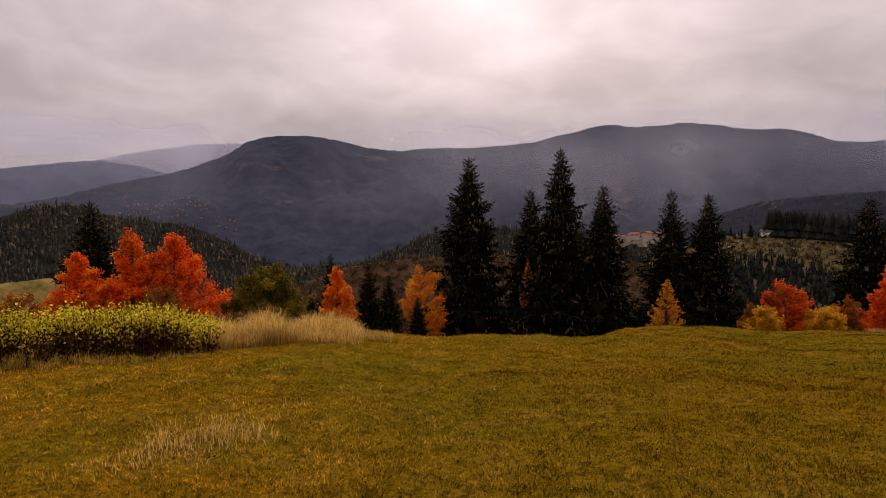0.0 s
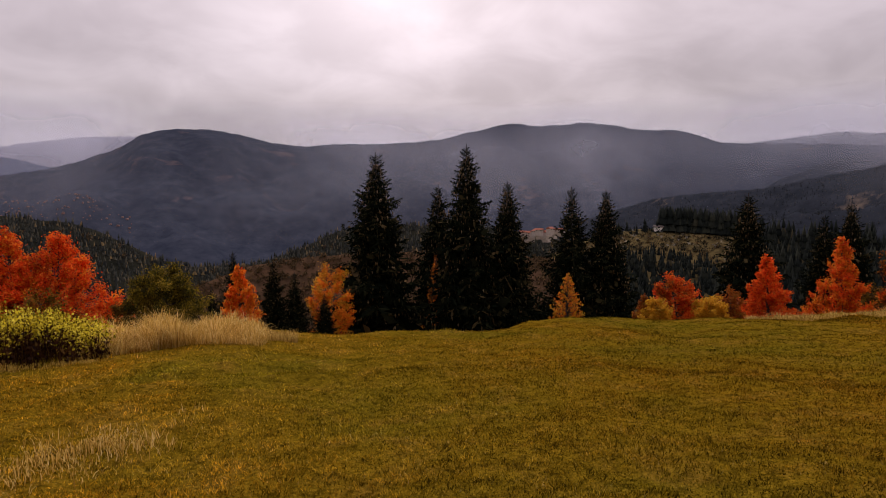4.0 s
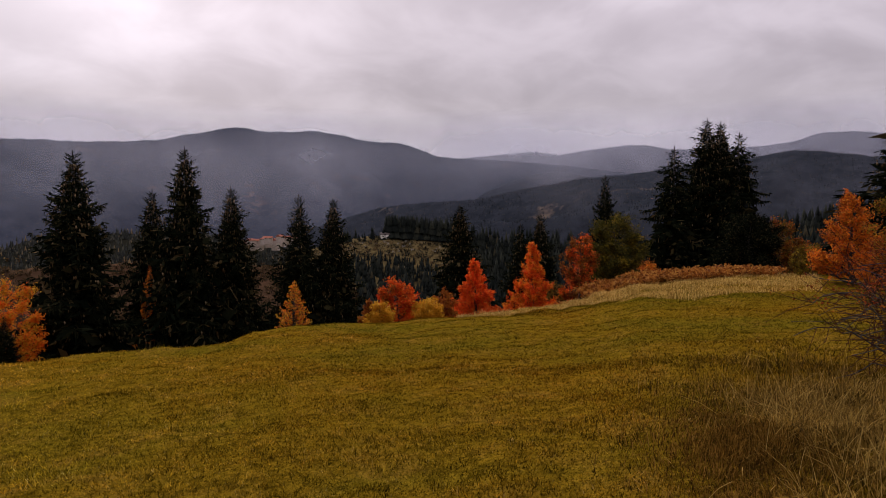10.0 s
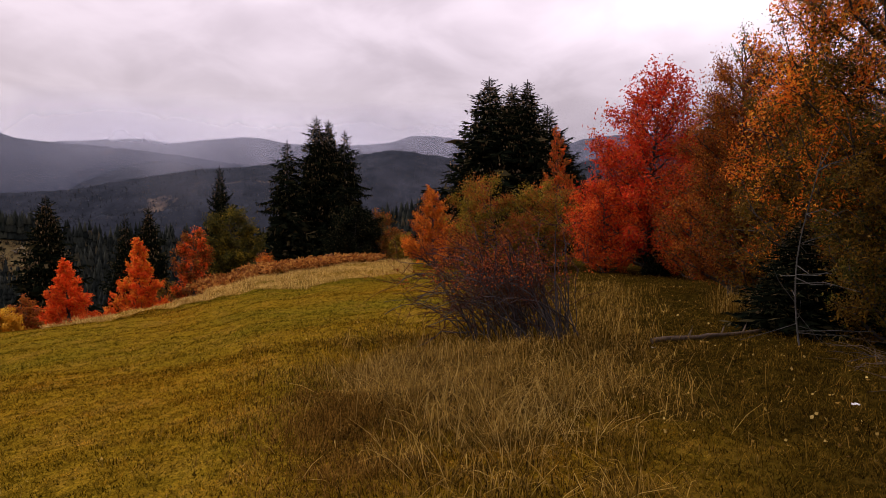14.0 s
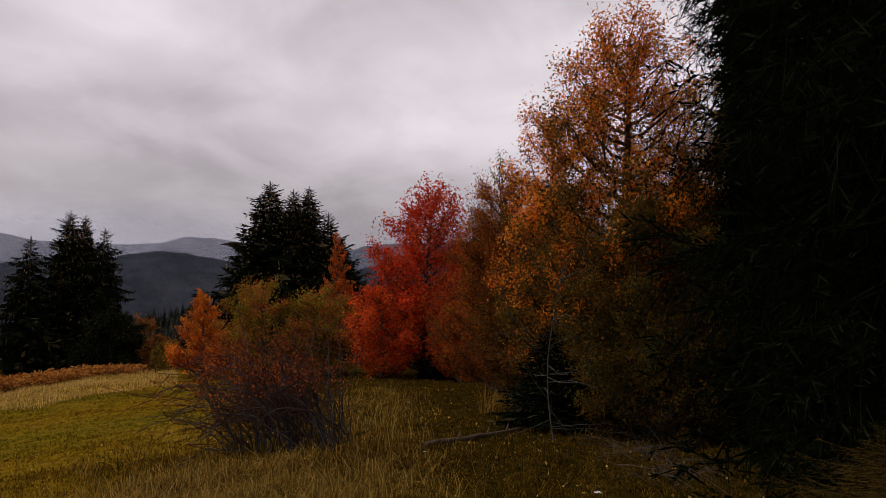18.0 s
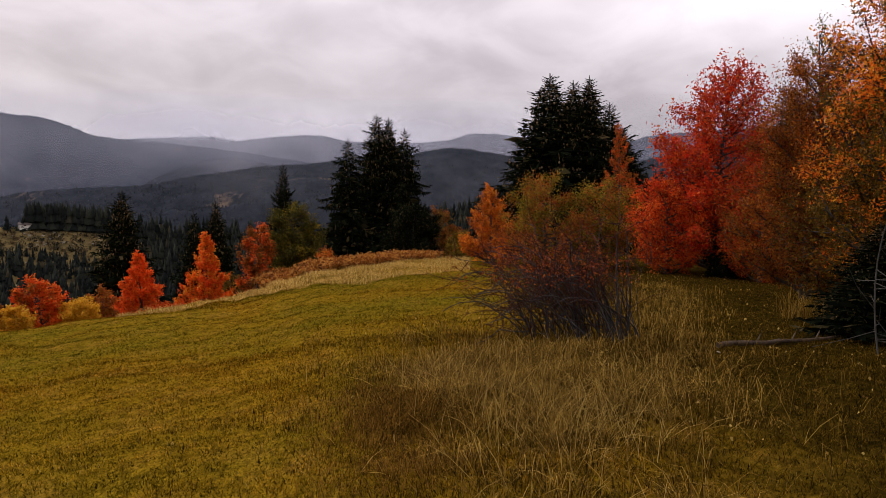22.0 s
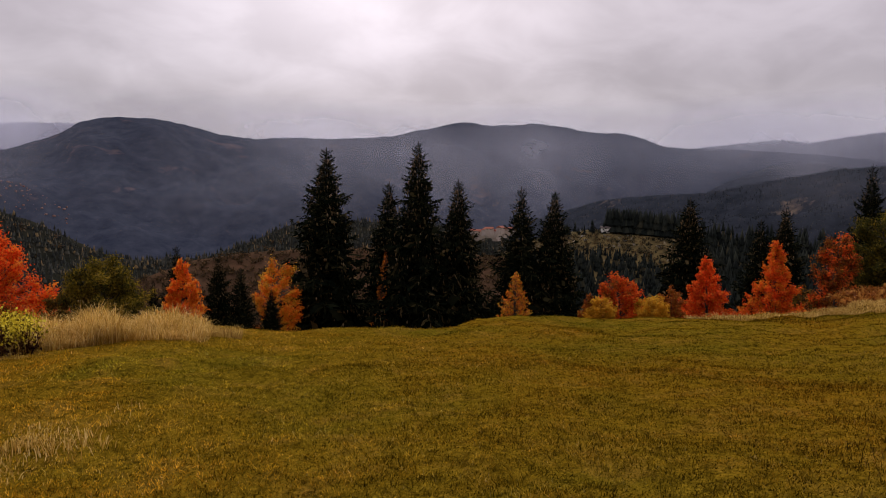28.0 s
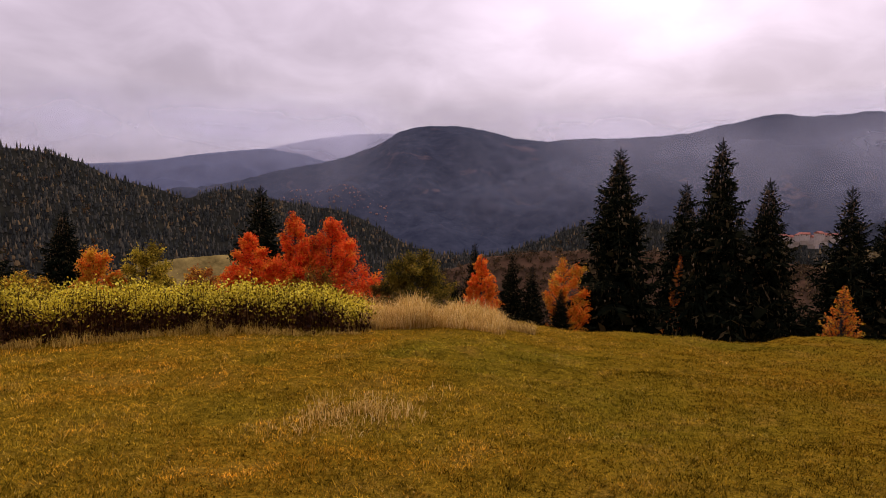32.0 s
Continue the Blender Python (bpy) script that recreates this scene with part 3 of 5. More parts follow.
def wood(name, field, count, size, material, label, seed, lo=0.0, hi=1.0, azr=None, round_share=0.0, detail=(6, 3)):
    """Many trees over a hillside, one mesh."""
    rng = np.random.RandomState(seed)
    T, TF = house_template() if round_share > 1 else shrub_template() if round_share else conifer_template(*detail)
    na, nu = field.shape[:2]
    i, u = rng.uniform(0, na - 1.001, count), lo * (nu - 1) + rng.uniform(0, 1, count) * (hi - lo) * (nu - 1.001)
    if azr:
        i = azr[0] * (na - 1) + rng.uniform(0, 1, count) * (azr[1] - azr[0]) * (na - 1.001)
    i0, u0 = i.astype(int), u.astype(int)
    fi, fu = (i - i0)[:, None], (u - u0)[:, None]
    P = (field[i0, u0] * (1 - fi) + field[i0 + 1, u0] * fi) * (1 - fu) + (field[i0, u0 + 1] * (1 - fi) + field[i0 + 1, u0 + 1] * fi) * fu
    s = size * rng.uniform(0.4, 1.25, count)
    wide = rng.uniform(0.75, 1.25, count)
    ang = rng.uniform(0, 6.28, count)
    c, sn = np.cos(ang), np.sin(ang)
    X = T[None, :, 0] * c[:, None] - T[None, :, 1] * sn[:, None]
    Y = T[None, :, 0] * sn[:, None] + T[None, :, 1] * c[:, None]
    V = np.stack([X * (s * wide)[:, None], Y * (s * wide)[:, None], np.repeat(T[None, :, 2], count, 0) * s[:, None]], -1) + P[:, None] - np.array([0, 0, 0.04 * size])
    F = (TF[None] + (np.arange(count) * len(T))[:, None, None]).reshape(-1, 3)
    tagged(new(name, fast_mesh(name, V.reshape(-1, 3), F, material)), label, "forest", kind="stuff")


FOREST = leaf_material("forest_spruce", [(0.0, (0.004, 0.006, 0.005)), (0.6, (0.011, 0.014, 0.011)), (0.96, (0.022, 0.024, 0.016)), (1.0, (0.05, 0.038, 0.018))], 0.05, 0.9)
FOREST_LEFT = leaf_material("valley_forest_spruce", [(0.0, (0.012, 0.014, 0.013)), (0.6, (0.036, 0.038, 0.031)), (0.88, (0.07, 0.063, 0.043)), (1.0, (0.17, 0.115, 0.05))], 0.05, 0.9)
# bluer copy of the spruce, haze painted into its colour
FOREST_FAR = leaf_material("haze_blue_far_spruce", [(0.0, (0.01, 0.013, 0.017)), (0.7, (0.021, 0.025, 0.032)), (1.0, (0.038, 0.042, 0.048))], 0.0, 0.9)
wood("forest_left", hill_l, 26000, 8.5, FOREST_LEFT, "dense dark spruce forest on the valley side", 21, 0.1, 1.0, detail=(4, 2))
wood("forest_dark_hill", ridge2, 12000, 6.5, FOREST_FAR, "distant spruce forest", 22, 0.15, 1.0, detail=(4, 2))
wood("forest_knoll", hill_h, 8500, 7, FOREST, "spruce wood below the pasture knoll", 23, 0.05, 0.8, detail=(5, 3))
wood("forest_knoll", hill_h, 2200, 4.2, FOREST, "young spruce wood below the pasture", 231, 0.78, 0.86, detail=(5, 3))
wood("forest_knoll_top", hill_h, 420, 9.0, FOREST, "row of spruces behind the knoll", 24, 0.985, 1.0, (0.188, 0.28))
wood("forest_knoll_top", hill_h, 30, 5.0, FOREST, "single spruces on the knoll's shoulder", 241, 0.97, 1.0, (0.11, 0.19))
wood("forest_knoll_side", hill_h, 4200, 8.5, FOREST, "spruce wood along the valley", 25, 0.6, 1.0, (0.285, 1.0), detail=(6, 3))
DIM_RUST = leaf_material("autumn_scrub_leaves", [(0.0, (0.02, 0.018, 0.01)), (0.4, (0.06, 0.04, 0.018)), (0.8, (0.12, 0.065, 0.026)), (1.0, (0.16, 0.11, 0.045))], 0.1, 0.9)
wood("scrub_bushes", scrub, 5000, 1.5, DIM_RUST, "russet scrub and small bushes on the slope", 26, 0.1, 1.0, None, 1.0)
wood("knoll_bushes", hill_h, 420, 1.7, FOREST, "dark juniper bushes on the knoll", 28, 0.86, 1.0, (0.1, 0.3), 1.0)
wood("knoll_scrub", hill_h, 500, 1.3, DIM_RUST, "russet scrub on the knoll", 281, 0.86, 0.97, (0.1, 0.3), 1.0)
wood("knoll_stones", hill_h, 90, 1.3, plain_material("grey_stone", (0.16, 0.15, 0.13), (0.34, 0.32, 0.29), 0.8), "grey stones on the pasture knoll", 29, 0.82, 1.0, (0.1, 0.3), 1.0)
HAMLET = plain_material("hamlet_walls_and_roofs", (0.11, 0.045, 0.036), (0.2, 0.13, 0.11), 0.05)
wood("hamlet", massif, 110, 5, HAMLET, "far mountain hamlet of red roofs and pale walls", 30, 0.3, 0.37, (0.17, 0.26), 2.0)
wood("scattered_farms", massif, 7, 5, HAMLET, "farmhouses scattered on the far mountain", 31, 0.6, 0.9, (0.45, 0.8), 2.0)
wood("valley_hamlet", ridge2, 10, 5, HAMLET, "farmhouses on the dark hillside", 32, 0.5, 0.85, (0.1, 0.7), 2.0)
wood("yellow_birches", hill_l, 750, 7, leaf_material("birch_yellow", [(0.0, (0.05, 0.03, 0.014)), (0.6, (0.1, 0.055, 0.022)), (0.9, (0.15, 0.09, 0.03)), (1.0, (0.26, 0.2, 0.07))], 0.1), "scattered yellowing birches among the spruces", 27, 0.15, 0.97, (0.15, 0.75), 1.0)

# ---- low mist over the mountains ----


def mist(name, dist, az0, az1, el0, el1, peak, density, seed, label, lit=False):
    """A thin bank of mist: a sheet that lets most light through, thickest at one height."""
    m = Nodes(name + "_air")
    m.tree.nodes.remove(m.bsdf)
    sep = m.add("ShaderNodeSeparateXYZ", [(0, m.coords())])
    z = EYE + dist * np.tan(np.radians([el0, peak, el1]))
    n = m.tree.nodes.new("ShaderNodeMapRange")
    n.inputs["From Min"].default_value, n.inputs["From Max"].default_value = float(z[0]), float(z[2])
    m.tree.links.new(sep.outputs[2], n.inputs["Value"])
    p = float((z[1] - z[0]) / (z[2] - z[0]))
    band = m.ramp(n.outputs[0], [(0.0, (0, 0, 0)), (p * 0.5, (0.35,) * 3), (p, (1, 1, 1)), (1.0, (0, 0, 0))])
    wisp = m.ramp(m.noise(2.2 / dist * 2, 5, 0.55, 0.4), [(0.34, (0.12,) * 3), (0.68, (1, 1, 1))])
    k = m.mix(1.0, m.mix(1.0, band, wisp, "MULTIPLY"), (density,) * 3, "MULTIPLY")
    # thicker from straight ahead rightwards, imitating haze brightened by the sun
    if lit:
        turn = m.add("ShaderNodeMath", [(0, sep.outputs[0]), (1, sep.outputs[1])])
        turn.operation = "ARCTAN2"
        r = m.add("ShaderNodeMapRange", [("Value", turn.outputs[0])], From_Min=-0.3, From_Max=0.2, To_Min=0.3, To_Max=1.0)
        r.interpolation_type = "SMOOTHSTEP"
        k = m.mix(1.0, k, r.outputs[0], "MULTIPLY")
    clear = m.tree.nodes.new("ShaderNodeBsdfTransparent")
    d = m.tree.nodes.new("ShaderNodeBsdfDiffuse")
    d.inputs[0].default_value = (0.74, 0.76, 0.9, 1)
    t = m.tree.nodes.new("ShaderNodeBsdfTranslucent")
    t.inputs[0].default_value = (0.75, 0.75, 0.88, 1)
    both = m.tree.nodes.new("ShaderNodeMixShader")
    m.tree.links.new(d.outputs[0], both.inputs[1])
    m.tree.links.new(t.outputs[0], both.inputs[2])
    mx = m.tree.nodes.new("ShaderNodeMixShader")
    m.tree.links.new(k, mx.inputs[0])
    m.tree.links.new(clear.outputs[0], mx.inputs[1])
    m.tree.links.new(both.outputs[0], mx.inputs[2])
    m.tree.links.new(mx.outputs[0], m.out.inputs["Surface"])
    az = np.radians(np.linspace(az0, az1, 60))
    V = np.concatenate([np.stack([dist * np.sin(az), dist * np.cos(az), np.full(60, zz)], -1) for zz in (z[0], z[2])])
    i = np.arange(59)
    F = np.stack([i, i + 1, i + 61, i + 60], -1)
    ob = new(name, fast_mesh(name, V, F, m.mat))
    ob.visible_shadow = False
    tagged(ob, label, "mist", kind="structure")


mist("mist_far", 3980, -90, 125, 0.5, 9.5, 5.8, 0.72, 1, "pale cloud bank resting on far ridges")
mist("mist_behind_massif", 2980, -90, 125, 0.0, 9.5, 6.2, 0.4, 2, "thin grey mist behind the long mountain")
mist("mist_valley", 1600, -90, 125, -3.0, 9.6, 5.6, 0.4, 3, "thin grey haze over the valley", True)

mist("mist_near", 850, -90, 125, -3.0, 7.5, 2.2, 0.1, 4, "faint haze before the dark hillside")

# ---- spruces ----


def spruce_mesh(seed, ragged=0.25, droop=0.3, branches=460, sprays=9, slim=0.15, full=0.66, needles=None, fine=0, cones=0):
    """A spruce 1 high and 1 wide at its foot: trunk and crown meshes."""
    rng = np.random.RandomState(seed)
    A, T, W = [], [], []
    trunk = [(0.006 * math.sin(7 * t + seed), 0.006 * math.cos(5 * t), t) for t in np.linspace(0, 1, 9)]
    tv, tf = tubes([trunk], [np.linspace(0.04, 0.003, 9)], 8)
    ph = rng.uniform(0, 6.28, 6)
    for k in range(branches):
        z = 0.015 + 0.965 * ((k + rng.uniform()) / branches) ** 1.05
        ang = k * 2.39996 + rng.uniform(-0.3, 0.3)
        tier = 1 + 0.14 * math.sin(2 * math.pi * 13 * z + ph[int(ang * 3 / 6.2832) % 6]) + 0.12 * math.sin(2 * math.pi * 4.3 * z + ph[(int(ang * 3 / 6.2832) + 2) % 6])
        r = (0.5 * min((1 - z) ** full, 2.1 * (1 - z)) * tier * rng.uniform(1 - 1.3 * ragged, 1 + ragged * 0.45) + 0.012)
        dirx = np.array([math.cos(ang), math.sin(ang), 0])
        side = np.array([-math.sin(ang), math.cos(ang), 0])
        n = sprays if z < 0.85 else max(4, sprays // 2)
        t = np.linspace(0.12, 1, n)
        rise = 0.05 + 0.5 * max(0, z - 0.55) + (0.2 if z > 0.93 else 0)
        P = dirx[None] * (r * t)[:, None] + side[None] * (rng.uniform(-0.1, 0.1) * r * t ** 2)[:, None]
        P[:, 2] = z + r * 0.4 * (rise * 2.2 * t - droop * 2.0 * t ** 1.3 + 0.42 * t ** 4)
        ln = (r * (0.46 - 0.3 * t) + 0.004) * rng.uniform(0.7, 1.3, n)
        for sg in (-1, 1):
            A.append(P)
            T.append(P + dirx * (ln * 0.6)[:, None] + side * (sg * ln * 0.75)[:, None] - np.array([0, 0, 0.4]) * (ln * rng.uniform(0.0, 0.7, n))[:, None])
            W.append(ln * slim)
        A.append(P)
        T.append(P + dirx * (ln * 0.3)[:, None] - np.array([0, 0, 0.4]) * (ln * rng.uniform(0.7, 1.8, n))[:, None])
        W.append(ln * slim)
        A.append(P[:-1])
        T.append(P[1:] + dirx * 0.01)
        W.append(np.full(n - 1, 0.05 * r + 0.003))
    # dark inner twigs
    m = branches * 2
    z = rng.uniform(0.01, 0.93, m)
    rr = 0.32 * (1 - z) ** full * np.sqrt(rng.uniform(0.02, 1, m))
    an = rng.uniform(0, 6.28, m)
    Q = np.stack([rr * np.cos(an), rr * np.sin(an), z], -1)
    A.append(Q)
    T.append(Q + rng.normal(0, 1, (m, 3)) * np.array([1, 1, 0.4]) * (0.11 * (1 - z) + 0.01)[:, None])
    W.append((0.03 if fine else 0.07) * (1 - z) + 0.004)
    A.append(np.array([[0, 0, 0.95], [0, 0, 0.97]]))
    T.append(np.array([[0, 0, 1.0], [0.004, 0, 1.0]]))
    W.append(np.array([0.008, 0.006]))
    A, T, w = np.concatenate(A), np.concatenate(T), np.concatenate(W)[:, None]
    if fine:
        D, n0 = T - A, len(A)
        ln = np.linalg.norm(D * np.array([1, 1, 2.5]), axis=1)[:, None]
        parts = [(A, T, w * 0.07)]
        for q in range(fine):
            b = A + D * rng.uniform(0.1, 0.95, (n0, 1))
            parts.append((b, b + D * 0.22 + rng.normal(0, 0.13, (n0, 3)) * ln * np.array([1, 1, 0.4]), w * 0.1))
        A, T, w = (np.concatenate(x) for x in zip(*parts))
    v = unit(np.cross(unit(T - A), rng.normal(size=A.shape)))
    mid = A * 0.45 + T * 0.55
    V = np.stack([A, mid + v * w * 0.5, T, mid - v * w * 0.5], 1).reshape(-1, 3)
    F = np.arange(len(V)).reshape(-1, 4)
    made = [("trunk", fast_mesh("spruce_trunk", tv, tf, BARK, True)), ("crown", fast_mesh("spruce_crown", V, F, needles or SPRUCE))]
    if cones:
        # long cones that hang from the outer twigs, most of them near the top
        z = 0.97 - 0.72 * rng.uniform(0, 1, cones) ** 1.3
        an = rng.uniform(0, 6.28, cones)
        rr = 0.5 * np.minimum((1 - z) ** full, 2.1 * (1 - z)) * rng.uniform(0.5, 0.95, cones)
        c = np.stack([rr * np.cos(an), rr * np.sin(an), z - 0.02], -1)
        k = np.arange(3) * 2.094
        ring = np.stack([0.0065 * np.cos(k), 0.0065 * np.sin(k), np.full(3, -0.006)], -1)
        shape = np.concatenate([[[0, 0, 0.0]], ring, [[0, 0, -0.015]]])
        V = (c[:, None] + shape[None] * rng.uniform(0.7, 1.25, cones)[:, None, None]).reshape(-1, 3)
        F = np.array([(0, 1, 2), (0, 2, 3), (0, 3, 1), (4, 2, 1), (4, 3, 2), (4, 1, 3)])
        F = (F[None] + 5 * np.arange(cones)[:, None, None]).reshape(-1, 3)
        made.append(("cone_mass", fast_mesh("spruce_cones", V, F, CONE)))
    return made


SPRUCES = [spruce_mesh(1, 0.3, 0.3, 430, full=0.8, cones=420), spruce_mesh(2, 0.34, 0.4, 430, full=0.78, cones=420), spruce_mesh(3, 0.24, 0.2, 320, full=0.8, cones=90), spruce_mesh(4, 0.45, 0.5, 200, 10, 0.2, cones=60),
           spruce_mesh(5, 0.3, 0.35, 480, 11, 0.2, 0.45, SPRUCE_SHADED, 7), spruce_mesh(6, 0.35, 0.25, 260, 10, 0.16, 0.6, FIR_LIT, 6)]


def spruce(az, el, d, wide_deg, variant=0, label="", group="", turn=0.0, lift=0.0, kind_name="spruce_tree"):
    p = at(az, d, -0.15 + lift)
    h = EYE + d * math.tan(radians(el)) - p.z
    w = 2 * d * math.tan(radians(wide_deg) / 2) * (1.45 if variant < 4 else 1.0)
    e = new(kind_name)
    e.matrix_basis = Matrix.LocRotScale(p, Euler((0, 0, radians(turn + az * 37))), (w, w, h))
    tagged(e, label, "spruce", group)
    for nm, me in SPRUCES[variant]:
        ob = piece(nm, me, e, "pale brown hanging cones" if nm == "cone_mass" else "")
        if nm == "cone_mass":
            tagged(ob, kind="stuff")
    return e


G = "spruces below the meadow"
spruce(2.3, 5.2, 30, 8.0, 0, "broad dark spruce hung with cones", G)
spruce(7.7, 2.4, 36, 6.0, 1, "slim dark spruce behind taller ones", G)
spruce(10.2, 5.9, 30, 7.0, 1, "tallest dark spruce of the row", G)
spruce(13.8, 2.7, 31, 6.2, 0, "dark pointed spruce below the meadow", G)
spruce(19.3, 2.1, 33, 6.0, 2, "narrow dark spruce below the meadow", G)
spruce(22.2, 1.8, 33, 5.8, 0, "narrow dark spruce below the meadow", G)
spruce(-28.4, 1.3, 26, 6.0, 2, "single dark spruce behind red trees", G)
spruce(-43.0, -1.0, 30, 5.0, 0, "small dark spruce beyond the hedge", G)
spruce(-48.5, -1.6, 26, 7.0, 1, "dark spruce beyond the hedge", G)
spruce(-9.9, -3.2, 34, 3.4, 2, "young dark spruce behind an orange tree", G)
spruce(-6.6, -4.2, 27, 3.8, 0, "young dark spruce below the meadow", G)
spruce(-4.8, -5.1, 26, 3.4, 2, "young dark spruce below the meadow", G)
spruce(-2.3, -7.0, 24, 2.8, 2, "young dark spruce below the meadow", G)
spruce(-11.6, -6.0, 30, 2.2, 2, "young dark spruce beside the green bush", G)
spruce(33.3, 1.3, 40, 6.4, 1, "dark spruce standing behind red bushes", G)
spruce(38.6, -0.4, 44, 4.4, 2, "dark spruce standing behind red bushes", G)
spruce(40.3, 0.5, 44, 5.0, 0, "dark spruce standing behind red bushes", G)
spruce(45.8, 3.8, 46, 4.2, 2, "narrow spruce behind a round green tree", G)
G2 = "spruce group on the brow"
spruce(51.3, 6.0, 40, 5.6, 3, "ragged open spruce beside denser ones", G2)
spruce(53.8, 8.1, 42, 6.4, 1, "tall dark spruce in a close group", G2)
spruce(54.8, 7.8, 43, 6.0, 0, "tall dark spruce in a close group", G2)
spruce(56.2, 6.9, 41, 5.0, 3, "tall dark spruce in a close group", G2)
G3 = "spruce group behind the shrubs"
spruce(68.8, 11.4, 36, 10.0, 1, "large dark spruce behind the hazels", G3)
spruce(70.8, 10.8, 37, 7.0, 0, "large dark spruce behind the hazels", G3)
spruce(72.1, 11.1, 36, 7.4, 1, "large dark spruce behind the hazels", G3)
spruce(73.8, 8.9, 38, 7.6, 2, "dark spruce behind the hazels", G3)
spruce(75.0, 6.6, 38, 5.4, 0, "dark spruce behind the hazels", G3)
spruce(121.0, 60.0, 7.5, 34.5, 4, "huge shadowed spruce at the wood's edge")
spruce(118.0, 46.0, 12.0, 15.0, 1, "huge spruce added to darken the wood", turn=80)
# these four stand out of view, added to keep sky light off the turf
spruce(139.0, 60.0, 7.5, 24.0, 1, "huge spruce added to darken the wood", turn=40)
spruce(160.0, 50.0, 11.0, 22.0, 1, "huge spruce added to darken the wood", turn=140)
spruce(126.0, 40.0, 17.0, 14.0, 1, "huge spruce added to darken the wood", turn=200)
spruce(128.0, 45.0, 14.0, 17.0, 1, "huge spruce added to darken the wood", turn=10)
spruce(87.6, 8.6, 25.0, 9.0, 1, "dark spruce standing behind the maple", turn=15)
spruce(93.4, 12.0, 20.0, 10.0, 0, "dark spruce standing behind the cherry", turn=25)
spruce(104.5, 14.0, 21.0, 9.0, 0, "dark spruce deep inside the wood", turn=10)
spruce(112.5, 50.0, 11.5, 19.0, 4, "huge spruce added to darken the wood", turn=30)
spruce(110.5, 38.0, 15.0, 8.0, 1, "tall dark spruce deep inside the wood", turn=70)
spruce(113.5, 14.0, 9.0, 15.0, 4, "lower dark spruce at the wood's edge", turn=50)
# three more unseen spruces behind the camera, added to shade the meadow
spruce(170.0, 58.0, 7.0, 30.0, 1, "huge spruce added to darken the wood", turn=20)
spruce(-172.0, 55.0, 8.0, 28.0, 1, "huge spruce added to darken the wood", turn=100)
spruce(150.0, 55.0, 11.0, 22.0, 1, "huge spruce added to darken the wood", turn=60)
spruce(115.5, -7.0, 3.5, 27.0, 5, "young spruce with gold-green lit needles", kind_name="young_spruce", lift=0.1)

# ---- broad-leaved trees and bushes ----


